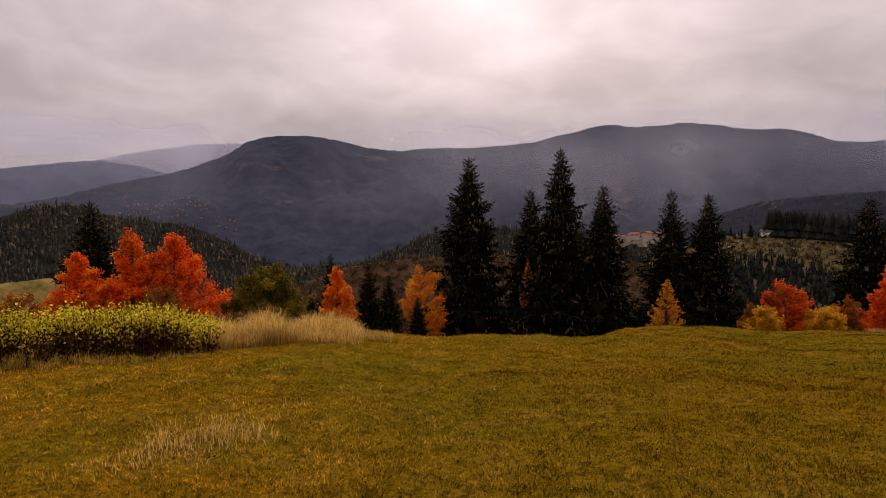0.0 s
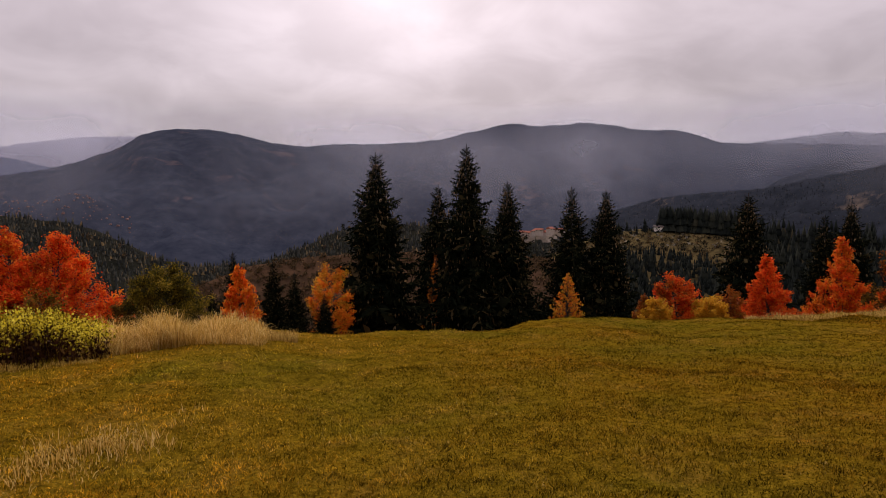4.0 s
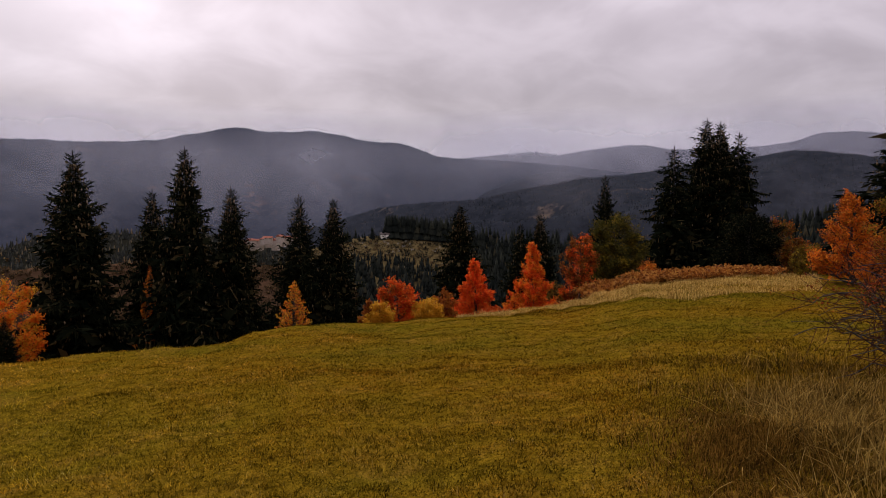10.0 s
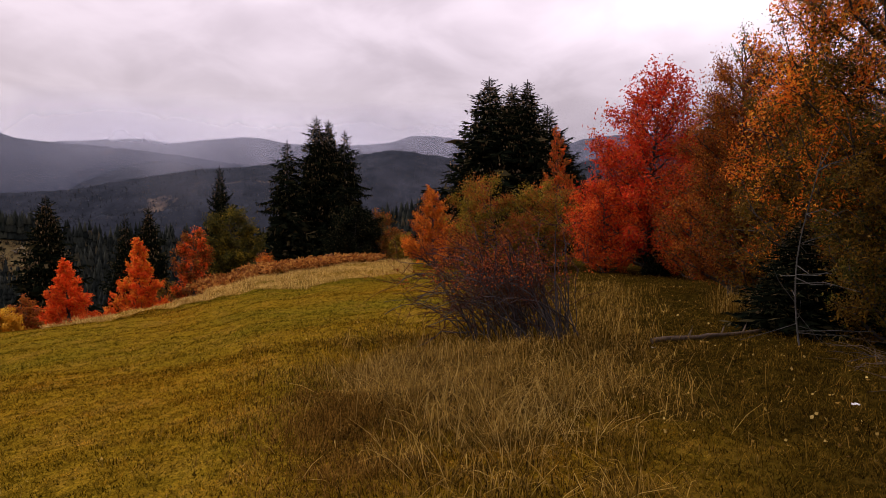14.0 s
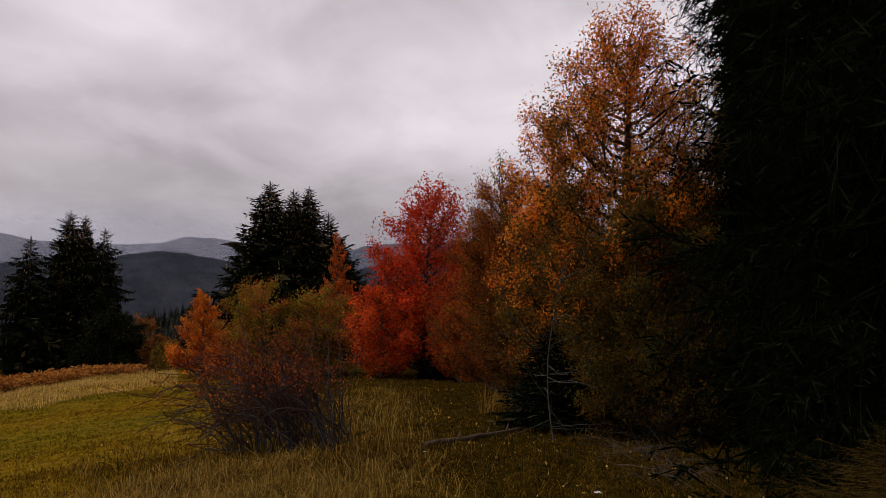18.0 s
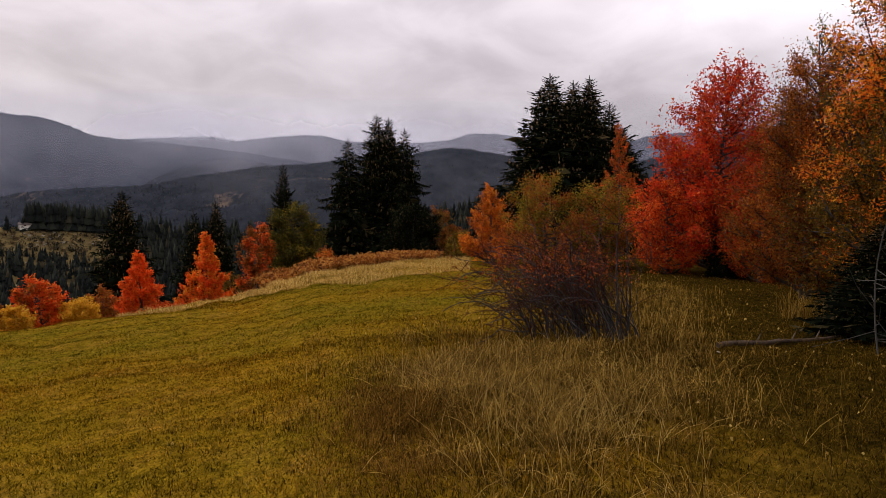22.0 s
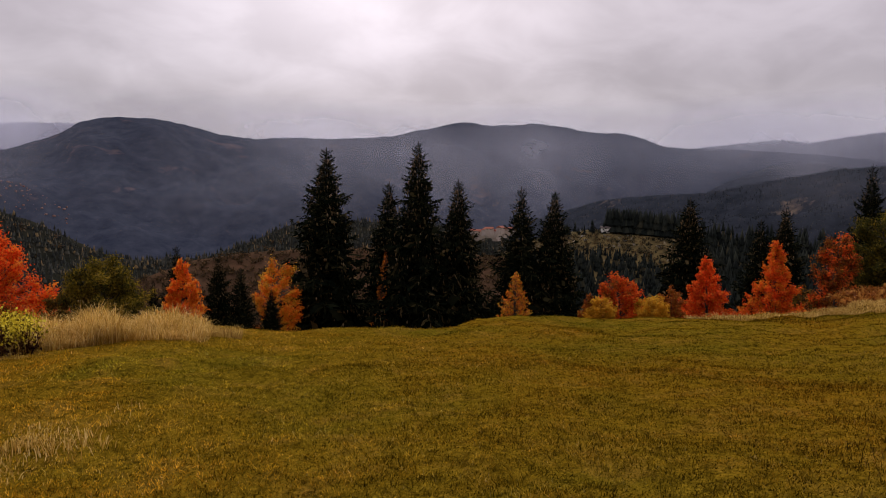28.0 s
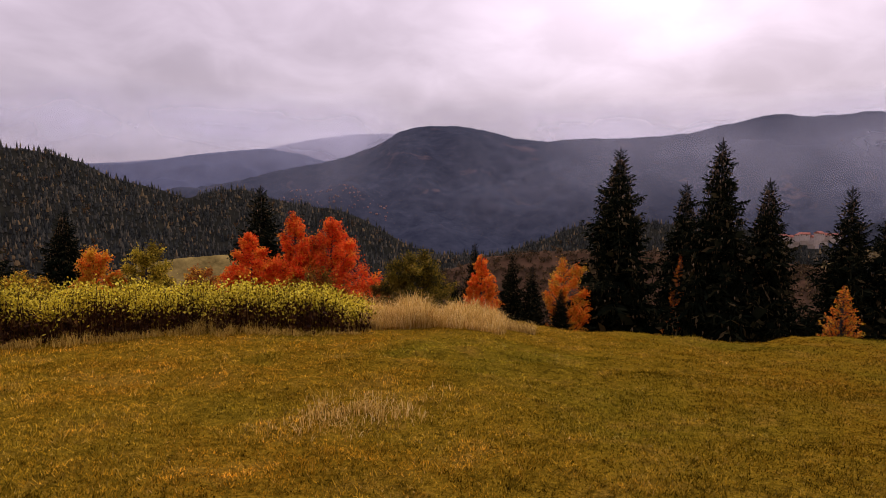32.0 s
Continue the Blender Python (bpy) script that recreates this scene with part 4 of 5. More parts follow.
def broadleaf(name, label, category, az, el, d, wide_deg, leaf_mat, count, leaf=0.1, seed=1, shape="round", low=0.15, bark=BARK, group="", lean=0.0, limbs=14, second=None, foot=0.0, slim=1.0):
    rng = np.random.RandomState(seed)
    off = d >= 18
    count, leaf = (int(count * 3.0), leaf * 0.56) if off else (int(count * 2.3), leaf * 0.6)
    p = at(az, d, -0.05 - foot)
    h = EYE + d * math.tan(radians(el)) - p.z
    R = d * math.tan(radians(wide_deg) / 2) * (1.18 if shape == "cone" else 1.0)
    e = new(name)
    e.matrix_basis = Matrix.LocRotScale(p, Euler((0, 0, rng.uniform(0, 6.28))), None)
    tagged(e, label, category, group)
    t = np.linspace(0, 1, 8)
    bend = rng.uniform(-0.06, 0.06, 2)
    top = 0.96 if shape == "cone" else 0.84
    tr = np.stack([bend[0] * h * t ** 2, bend[1] * h * t ** 2, h * top * t], -1)
    r0 = 0.018 * h + 0.02
    v, f = tubes([tr], [r0 * (1 - 0.93 * t)], 8)
    piece("trunk", fast_mesh("tree_trunk", v, f, bark, True), e)

    limbs = int(limbs * 3.2) if shape == "cone" else int(limbs * 1.9)

    def envelope(s):
        if shape == "cone":
            return R * 1.08 * (1 - s) ** 0.95 * min(1, (s + 0.5) / 0.55) + 0.02 * R
        if shape == "egg":
            return R * math.sin(math.pi * min(1, max(0.02, s * 0.8 + 0.2)) ** 0.85) ** 0.7
        return R * max(0.08, 1 - abs(2 * s - 0.8) ** 2.4) ** 0.5

    ends, twigs, trad, share = [], [], [], []
    for k in range(limbs):
        s0 = low + ((0.95 if shape == "cone" else 0.88) - low) * ((k + rng.uniform(0, 0.9)) / limbs) ** (1.35 if shape == "cone" else 1.25)
        a = k * 2.39996 + rng.uniform(-0.5, 0.5)
        rise = rng.uniform(0.06, 0.3) if shape == "cone" else rng.uniform(0.08, 0.34)
        s1 = min(0.99, s0 + rise * (1.05 - s0))
        rr = envelope((s1 - low) / (1 - low)) * rng.uniform(0.7, 1.05)
        base = np.array([np.interp(s0, t, tr[:, 0]), np.interp(s0, t, tr[:, 1]), min(s0 * 0.96, top) * h])
        out = np.array([math.cos(a), math.sin(a), 0])
        u = np.linspace(0, 1, 6)
        path = base + out * (rr * u ** 0.85)[:, None]
        path[:, 2] = base[2] + (s1 * h - base[2]) * u ** 1.3
        path += rng.normal(0, 0.012 * h, (6, 3)) * (u * (1 - u) * 2)[:, None]
        lr = r0 * 0.42 * (1 - 0.7 * s0)
        v, f = tubes([path], [np.linspace(lr, lr * 0.12, 6)], 5)
        piece("limb", fast_mesh("tree_limb", v, f, bark, True), e)
        along = unit(path[-1] - path[0])
        for q in range(14):
            f0 = rng.uniform(0.2, 1.0)
            b0 = np.array([np.interp(f0, u, path[:, c]) for c in range(3)])
            way = unit(along * 0.7 + rng.normal(0, 0.6, 3) + np.array([0, 0, 0.8 if shape == "cone" else 0.25]))
            e0 = b0 + way * R * slim * ((1.25 - s0) * rng.uniform(0.06, 0.36) if shape == "cone" else rng.uniform(0.08, 0.38)) * (1.25 - 0.45 * f0)
            twigs.append([b0, b0 * 0.5 + e0 * 0.5 + rng.normal(0, 0.01, 3), e0])
            trad.append([lr * 0.22, lr * 0.15, lr * 0.06])
            ends.append((b0, e0))
            share.append(rr + (0.08 if shape == "cone" else 0.2) * R)
    v, f = tubes(twigs, trad, 3)
    tagged(piece("twig_mass", fast_mesh("tree_twigs", v, f, bark), e), kind="stuff")
    E = np.array(ends)
    share = np.array(share)
    pick = rng.choice(len(E), count, p=share / share.sum())
    w = rng.uniform(0.05, 1.1, count)[:, None]
    C = E[pick, 0] * (1 - w) + E[pick, 1] * w + rng.normal(0, (0.022 if shape == "cone" else 0.05) * R * slim + 0.012, (count, 3))
    C[:, 2] = np.clip(C[:, 2], 0.05, h)
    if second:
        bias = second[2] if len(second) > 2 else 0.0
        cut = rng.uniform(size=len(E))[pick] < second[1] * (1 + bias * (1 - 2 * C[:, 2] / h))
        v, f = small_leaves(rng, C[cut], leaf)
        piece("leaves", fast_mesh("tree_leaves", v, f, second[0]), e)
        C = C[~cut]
    v, f = small_leaves(rng, C, leaf)
    piece("crown", fast_mesh("tree_crown", v, f, leaf_mat), e)
    return e


GB = "autumn trees below the meadow"
broadleaf("cherry_tree", "small scarlet-leaved tree beside the hedge", "tree", -28.9, -2.7, 20, 7.6, RED, 11500, 0.086, 41, "cone", 0.02, group=GB, second=(ORANGE, 0.3))
broadleaf("cherry_tree", "bushy scarlet-orange tree beside the hedge", "tree", -25.2, -0.9, 21, 7.4, RED, 13500, 0.086, 42, "cone", 0.02, group=GB, second=(ORANGE, 0.35), limbs=20)
broadleaf("cherry_tree", "spreading scarlet-orange tree beside the hedge", "tree", -22.6, -1.3, 21, 10.0, RED, 16500, 0.086, 43, "cone", 0.02, group=GB, second=(ORANGE, 0.2), limbs=20)
broadleaf("rusty_bush", "dull olive-brown undergrowth below red trees", "bush", -23.5, -5.6, 19.5, 5.0, RUST, 4420, 0.078, 441, "round", 0.02, group=GB, second=(OLIVE, 0.5))
broadleaf("round_bush", "dense olive-green rounded bush", "bush", -15.0, -4.0, 19, 6.4, DARK_OLIVE, 19000, 0.066, 44, "round", 0.0, group=GB, limbs=22, second=(OLIVE, 0.65))
broadleaf("golden_bush", "low yellow-brown bush beside the green one", "bush", -18.2, -6.4, 19, 2.4, BROWN_GOLD, 2210, 0.070, 442, "round", 0.02, group=GB)
broadleaf("maple_tree", "small bright orange tree with layered branches", "tree", -9.3, -4.3, 20, 4.9, ORANGE, 6120, 0.086, 45, "cone", 0.02, group=GB, second=(RED, 0.25))
broadleaf("birch_tree", "golden-orange tree among the spruces", "tree", -1.8, -3.7, 27, 5.0, GOLD, 7140, 0.094, 46, "egg", 0.03, group=GB, second=(ORANGE, 0.65))
broadleaf("young_larch", "thin orange-brown sapling in front of spruces", "tree", 18.9, -5.2, 17, 3.2, GOLD, 1500, 0.045, 47, "cone", 0.0, group=GB, second=(ORANGE, 0.6), limbs=30, slim=0.5)
broadleaf("maple_tree", "slim rusty tree between the spruces", "tree", 6.9, -3.4, 33, 2.6, RUST, 3230, 0.094, 48, "cone", 0.02, group=GB, second=(ORANGE, 0.3))
broadleaf("maple_tree", "small orange tree beyond the hedge", "tree", -40.6, -3.7, 22, 4.6, ORANGE, 6120, 0.094, 49, "egg", 0.02, group=GB, second=(GOLD, 0.4))
broadleaf("hazel_bush", "yellow-green open bush beyond the hedge", "bush", -37.4, -3.3, 22, 5.2, LIME, 5100, 0.094, 50, "egg", 0.05, group=GB, second=(OLIVE, 0.45))
broadleaf("golden_bush", "low yellow bush beyond the hedge", "bush", -45.6, -5.6, 20, 4.4, GOLD, 3060, 0.086, 501, "round", 0.0, group=GB, second=(OLIVE, 0.5))
broadleaf("rusty_bush", "low rust-red bush beyond the hedge", "bush", -33.2, -5.2, 21, 4.4, RUST, 3060, 0.086, 502, "round", 0.0, group=GB, second=(GOLD, 0.3))
broadleaf("rusty_bush", "low rust-coloured bush below the meadow", "bush", 25.3, -7.0, 19, 2.2, RUST, 2210, 0.070, 51, "cone", 0.0, group=GB)
broadleaf("red_bush", "rounded dark red bush below the meadow", "bush", 27.9, -5.1, 20, 4.0, RED, 7820, 0.070, 52, "round", 0.0, group=GB, second=(RUST, 0.3))
broadleaf("golden_bush", "low yellow bush beside a red one", "bush", 26.2, -7.2, 18.6, 2.4, GOLD, 2040, 0.070, 53, "round", 0.0, group=GB)
broadleaf("golden_bush", "low yellow bush beside a red one", "bush", 30.4, -7.0, 19.5, 3.4, GOLD, 3060, 0.070, 54, "round", 0.0, group=GB)
broadleaf("rusty_bush", "low red-brown bush below the meadow", "bush", 31.9, -6.0, 21, 2.4, RUST, 2210, 0.070, 55, "round", 0.0, group=GB)
broadleaf("cherry_tree", "scarlet pointed small tree below the meadow", "tree", 34.7, -3.5, 22, 4.6, RED, 7820, 0.078, 56, "cone", 0.0, group=GB, limbs=18)
broadleaf("cherry_tree", "orange-red small tree with layered branches", "tree", 39.6, -1.9, 24, 4.4, RED, 7140, 0.078, 57, "cone", 0.0, group=GB, second=(ORANGE, 0.5), limbs=18)
broadleaf("golden_bush", "olive-yellow undergrowth beside a red tree", "bush", 41.6, -5.2, 26, 3.0, BROWN_GOLD, 2210, 0.078, 571, "round", 0.0, group=GB)
broadleaf("rusty_tree", "dull red slender tree below the meadow", "tree", 43.7, -1.1, 25, 4.2, DARK_RUST, 5780, 0.078, 58, "egg", 0.0, group=GB, second=(RED, 0.25))
broadleaf("round_tree", "round olive-green tree turning yellow", "tree", 46.9, 0.6, 28, 5.6, DARK_OLIVE, 15300, 0.086, 59, "round", 0.02, group=GB, limbs=20, second=(OLIVE, 0.2))
broadleaf("rusty_bush", "low orange-brown bush below the spruces", "bush", 49.2, -3.4, 30, 3.0, RUST, 2550, 0.078, 591, "round", 0.0, group=GB, second=(ORANGE, 0.3))
broadleaf("dark_bush", "round grey-green bush beside the spruces", "bush", 56.9, 0.4, 32, 5.2, SPRUCE, 13600, 0.101, 60, "round", 0.04, group=GB, limbs=22)
broadleaf("rusty_bush", "brown-orange bush behind a dark one", "bush", 59.4, 0.2, 34, 4.2, BROWN_GOLD, 3740, 0.101, 61, "round", 0.0, group=GB, second=(RUST, 0.4))
broadleaf("hazel_bush", "low yellow-green bush on the brow", "bush", 61.2, -1.9, 29, 2.8, OLIVE, 2210, 0.078, 611, "round", 0.0, group=GB, second=(BROWN_GOLD, 0.5))
GR = "shrubs along the wood"
broadleaf("rowan_tree", "orange-leaved small tree behind the bare bush", "tree", 63.9, 2.2, 24, 5.6, ORANGE, 7820, 0.070, 62, "cone", 0.0, group=GR, second=(DIM_ORANGE, 0.5), limbs=18)
broadleaf("hazel_bush", "yellow-green hazel with fading leaves", "bush", 68.6, 3.3, 22, 7.5, OLIVE, 9520, 0.070, 63, "round", 0.0, group=GR, second=(RUST, 0.5), limbs=18)
broadleaf("hazel_bush", "yellowing hazel with brown leaves", "bush", 73.6, 2.8, 22, 7.0, OLIVE, 8840, 0.070, 64, "round", 0.0, group=GR, second=(RUST, 0.4), limbs=18)
broadleaf("rusty_tree", "red-brown tree before the spruces", "tree", 74.9, 7.4, 30, 3.6, RUST, 4420, 0.078, 641, "cone", 0.3, group=GR, second=(RED, 0.3))
broadleaf("cherry_tree", "crimson and scarlet wild cherry", "tree", 82.0, 12.4, 20.5, 11.0, PINK_RED, 13000, 0.1, 65, "egg", 0.04, group=GR, second=(SHADED_RED, 0.5, 0.9), limbs=40)
# near-black needle colour on this bush stands in for shade below the cherry
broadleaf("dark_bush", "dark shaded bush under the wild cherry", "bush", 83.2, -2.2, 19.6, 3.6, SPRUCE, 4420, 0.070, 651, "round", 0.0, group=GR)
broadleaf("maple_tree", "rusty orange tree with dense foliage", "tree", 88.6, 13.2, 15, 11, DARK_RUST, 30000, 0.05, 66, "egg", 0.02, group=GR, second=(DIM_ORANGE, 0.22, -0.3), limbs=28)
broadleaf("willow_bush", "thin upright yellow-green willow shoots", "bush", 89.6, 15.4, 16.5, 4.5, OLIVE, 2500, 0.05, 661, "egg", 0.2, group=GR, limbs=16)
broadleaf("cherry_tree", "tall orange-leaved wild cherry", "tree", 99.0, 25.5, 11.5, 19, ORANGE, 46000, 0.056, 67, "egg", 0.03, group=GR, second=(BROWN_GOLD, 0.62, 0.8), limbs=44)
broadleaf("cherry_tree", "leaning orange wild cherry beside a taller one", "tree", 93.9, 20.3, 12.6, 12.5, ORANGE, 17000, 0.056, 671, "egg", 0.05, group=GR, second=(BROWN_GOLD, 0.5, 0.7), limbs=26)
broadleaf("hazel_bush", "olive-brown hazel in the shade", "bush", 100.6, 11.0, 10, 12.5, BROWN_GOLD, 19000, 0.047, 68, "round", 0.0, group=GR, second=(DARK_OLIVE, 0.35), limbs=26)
broadleaf("cherry_bush", "scarlet young cherry suckers at the tree's foot", "bush", 78.6, 3.0, 20, 7.0, SHADED_RED, 6000, 0.065, 652, "round", 0.0, group=GR, second=(RED, 0.4), limbs=20)
broadleaf("cherry_bush", "rust-red cherry suckers at the tree's foot", "bush", 85.6, 4.6, 18.5, 7.0, DARK_RUST, 6000, 0.065, 653, "round", 0.0, group=GR, second=(SHADED_RED, 0.5), limbs=20)
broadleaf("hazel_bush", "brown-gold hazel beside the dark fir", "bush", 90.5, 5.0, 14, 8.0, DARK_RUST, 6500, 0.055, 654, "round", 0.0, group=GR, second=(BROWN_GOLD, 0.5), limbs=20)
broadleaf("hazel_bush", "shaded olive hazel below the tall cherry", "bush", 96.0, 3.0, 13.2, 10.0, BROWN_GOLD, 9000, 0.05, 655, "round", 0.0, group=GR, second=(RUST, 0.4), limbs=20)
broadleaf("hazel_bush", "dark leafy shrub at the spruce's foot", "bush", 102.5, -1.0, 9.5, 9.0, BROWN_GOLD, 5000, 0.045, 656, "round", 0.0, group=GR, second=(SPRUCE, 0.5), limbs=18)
spruce(92.9, -0.9, 10.4, 7.0, 1, "low dark young fir at the wood's edge", "")
spruce(96.6, -2.4, 11.6, 6.0, 0, "low dark young fir at the wood's edge", "")

# ---- hedge of tall yellowing herbs ----


def blades(rng, P, height, width, bend, seg=3):
    """Bent grass blades: a narrow curved ribbon each, rising from P."""
    n = len(P)
    a = 9.0 * lumps(P, 0.8) + rng.normal(0, 1.5, n)
    dirv = np.stack([np.cos(a), np.sin(a), np.zeros(n)], -1)
    sidev = np.stack([-np.sin(a), np.cos(a), np.zeros(n)], -1)
    wave = 0.8 + 0.3 * np.sin(P[:, 0] * 3.1 + 1.7 * np.sin(P[:, 1] * 2.3)) * np.sin(P[:, 1] * 2.7 + 1.3 * np.sin(P[:, 0] * 1.9))
    h = (height * wave * rng.uniform(0.4, 1.2, n) * (0.5 + lumps(P, 0.35)))[:, None]
    k = (bend * rng.uniform(0.2, 1.3, n))[:, None]
    w = (width * rng.uniform(0.6, 1.3, n))[:, None] * 0.5
    up = np.array([0, 0, 1.0])
    mid = P + up * h * 1.05 + dirv * h * k * 0.25
    tip = P + up * h * np.clip(1.12 - 0.42 * k, 0.12, 1.1) + dirv * h * k * 0.95
    rows = []
    for t in np.linspace(0, 1, seg + 1):
        c = P * (1 - t) ** 2 + mid * 2 * t * (1 - t) + tip * t * t
        ww = w * (1 - 0.9 * t ** 1.5)
        rows += [c - sidev * ww, c + sidev * ww]
    V = np.stack(rows, 1).reshape(-1, 3)
    m = 2 * (seg + 1)
    b = m * np.arange(n)[:, None]
    F = np.concatenate([b + np.array([[2 * q, 2 * q + 1, 2 * q + 3, 2 * q + 2]]) for q in range(seg)])
    return V, F


def lumps(P, size):
    """Rounded hummocks over the turf, 0 in the hollows to 1 on the tops."""
    x, y = P[:, 0] / size, P[:, 1] / size
    a = np.sin(x * 1.7 + 1.3 * np.sin(y * 1.1)) * np.sin(y * 1.9 + 1.7 * np.sin(x * 0.8 + 2))
    b = np.sin(x * 4.1 + 1.9 * np.sin(y * 2.3 + 1)) * np.sin(y * 3.7 + 1.5 * np.sin(x * 2.9))
    return np.clip(0.5 + 0.35 * a + 0.3 * b, 0, 1)


def short_blades(rng, P, height, width):
    """Short straight blades, one narrow triangle each."""
    n = len(P)
    a = rng.uniform(0, 6.283, n)
    sidev = np.stack([-np.sin(a), np.cos(a), np.zeros(n)], -1) * (width * rng.uniform(0.5, 1.2, n) * 0.5)[:, None]
    h = (height * rng.uniform(0.4, 1.3, n) * (0.45 + 1.1 * lumps(P, 0.42)))[:, None]
    tip = P + np.concatenate([rng.normal(0, 0.6, (n, 2)) * h, h], 1)
    V = np.stack([P - sidev, P + sidev, tip], 1).reshape(-1, 3)
    return V, np.arange(3 * n).reshape(n, 3)


def scatter(rng, n, az0, az1, d0, d1, power=1.0):
    az = np.radians(rng.uniform(az0, az1, n))
    d = d0 + (d1 - d0) * rng.uniform(0, 1, n) ** power
    x, y = d * np.sin(az), d * np.cos(az)
    return np.stack([x, y, ground_z(x, y)], -1)


def drift(rng, n, az, spread, d0, d1):
    """Roots round one azimuth, thinning out to both sides."""
    a = np.radians(rng.normal(az, spread, n))
    d = rng.normal((d0 + d1) / 2, (d1 - d0) / 4, n)
    x, y = d * np.sin(a), d * np.cos(a)
    return np.stack([x, y, ground_z(x, y)], -1)


def hedge():
    rng = np.random.RandomState(71)
    e = new("herb_hedge")
    tagged(e, "hedge of tall herbs with yellow-green leaves and dark stems", "hedge")
    e.location = at(-35, 11.5)
    off = np.array(e.location)
    n = 1900
    P = scatter(rng, n, -58, -19.5, 11.0, 12.9)
    lump = np.array([noise.noise(Vector((p[0] * 1.6, p[1] * 1.6, 3.0))) for p in P])
    H = (0.6 + 0.3 * lump + rng.normal(0, 0.06, n)) * np.interp(np.degrees(np.arctan2(P[:, 0], P[:, 1])), [-58, -24, -19], [1.08, 1.0, 0.6])
    lean = rng.normal(0, 0.07, (n, 2))
    tops = P + np.concatenate([lean, H[:, None]], 1)
    paths = [[p, (p + q) / 2 + rng.normal(0, 0.015, 3), q] for p, q in zip(P - off, tops - off)]
    v, f = tubes(paths, [[0.007, 0.006, 0.003]] * n, 3)
    tagged(piece("stem_mass", fast_mesh("hedge_stems", v, f, WINE), e, "dark wine-red upright stems"), kind="stuff")
    m = 30000
    k = rng.randint(0, n, m)
    t = 1 - np.abs(rng.normal(0, 0.2, m))[:, None]
    C = P[k] * (1 - t) + tops[k] * t + rng.normal(0, 0.06, (m, 3)) - off
    v, f = leaves(rng, C, 0.035, 0.6, 1.35)
    tagged(piece("leaves", fast_mesh("hedge_leaves", v, f, HEDGE_LEAF), e, "broad yellow-green leaves"), kind="stuff")
    # dark leaves fill the lower gaps between the stems
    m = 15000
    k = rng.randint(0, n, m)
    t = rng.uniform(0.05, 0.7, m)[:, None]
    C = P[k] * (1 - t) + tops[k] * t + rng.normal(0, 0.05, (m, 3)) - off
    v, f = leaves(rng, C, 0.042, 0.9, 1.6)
    tagged(piece("low_dark_leaves", fast_mesh("hedge_low_leaves", v, f, WINE), e, "dark brown leaves low on the stems"), kind="stuff")


hedge()


# ---- grasses ----


def grass(name, label, P, height, width, bend, material, seed, category="grass"):
    rng = np.random.RandomState(seed)
    v, f = blades(rng, P, height, width, bend, 2 if len(P) > 8000 else 3) if bend else short_blades(rng, P, height, width)
    tagged(new(name, fast_mesh(name, v, f, material)), label, category, kind="stuff")


def clumps(rng, n, per, az0, az1, d0, d1, spread, loose=False):
    """Blades in clumps; loose ones thin out round the middle of their stretch."""
    C = drift(rng, n, (az0 + az1) / 2, (az1 - az0) / 4, d0, d1) if loose else scatter(rng, n, az0, az1, d0, d1)
    P = np.repeat(C, per, 0)
    P[:, :2] += rng.normal(0, spread, (n * per, 2))
    P[:, 2] = ground_z(P[:, 0], P[:, 1])
    return P


def brow_scatter(rng, n, az0, az1, back, ahead):
    """Roots along the brow, from back to ahead metres past its edge."""
    a = rng.uniform(az0, az1, n)
    widen = np.clip((a - az0) / (0.55 * (az1 - az0)), 0.12, 1.0)
    d = np.interp(a, BROW_AZ, BROW_D) + ahead - (ahead - back) * widen * rng.uniform(0, 1, n) ** 1.6
    x, y = d * np.sin(np.radians(a)), d * np.cos(np.radians(a))
    return np.stack([x, y, ground_z(x, y)], -1)


def straws(name, label, P, length, thick, material, seed):
    """Thin stiff stalks that lean every way, some lying almost flat."""
    rng = np.random.RandomState(seed)
    paths = []
    for p in P:
        ln, a, lean = length * rng.uniform(0.4, 1.25), rng.uniform(0, 6.28), rng.uniform(0.15, 1.35)
        way = np.array([math.cos(a) * math.sin(lean), math.sin(a) * math.sin(lean), math.cos(lean)])
        tip = p + way * ln
        paths.append([p, (p + tip) / 2 + np.array([0, 0, 0.06 * ln]), tip - np.array([0, 0, 0.04 * ln])])
    v, f = tubes(paths, [[thick, thick * 0.8, thick * 0.4]] * len(P), 3)
    tagged(new(name, fast_mesh(name, v, f, material)), label, "grass", kind="stuff")


r_ = np.random.RandomState(81)
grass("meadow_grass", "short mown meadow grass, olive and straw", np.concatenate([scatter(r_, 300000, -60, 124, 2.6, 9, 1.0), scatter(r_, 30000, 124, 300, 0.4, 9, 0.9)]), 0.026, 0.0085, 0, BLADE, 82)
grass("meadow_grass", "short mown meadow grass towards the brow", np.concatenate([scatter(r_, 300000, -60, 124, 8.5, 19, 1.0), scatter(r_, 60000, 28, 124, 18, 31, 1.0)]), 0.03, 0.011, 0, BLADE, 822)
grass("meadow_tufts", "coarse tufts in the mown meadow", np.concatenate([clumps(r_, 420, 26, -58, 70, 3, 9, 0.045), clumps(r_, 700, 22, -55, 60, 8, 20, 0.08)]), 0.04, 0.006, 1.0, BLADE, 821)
for k in range(9):
    q = r_.uniform(0.6, 1.25)
    a = -58 + k * 4.3
    grass("hedge_foot_grass", "dry straw grass along the hedge", clumps(r_, 26, 24, a, a + 4.6, 10.7, 11.15, 0.05), 0.16 * q, 0.006, 1.0, GOLD_STRAW, 83 + k)
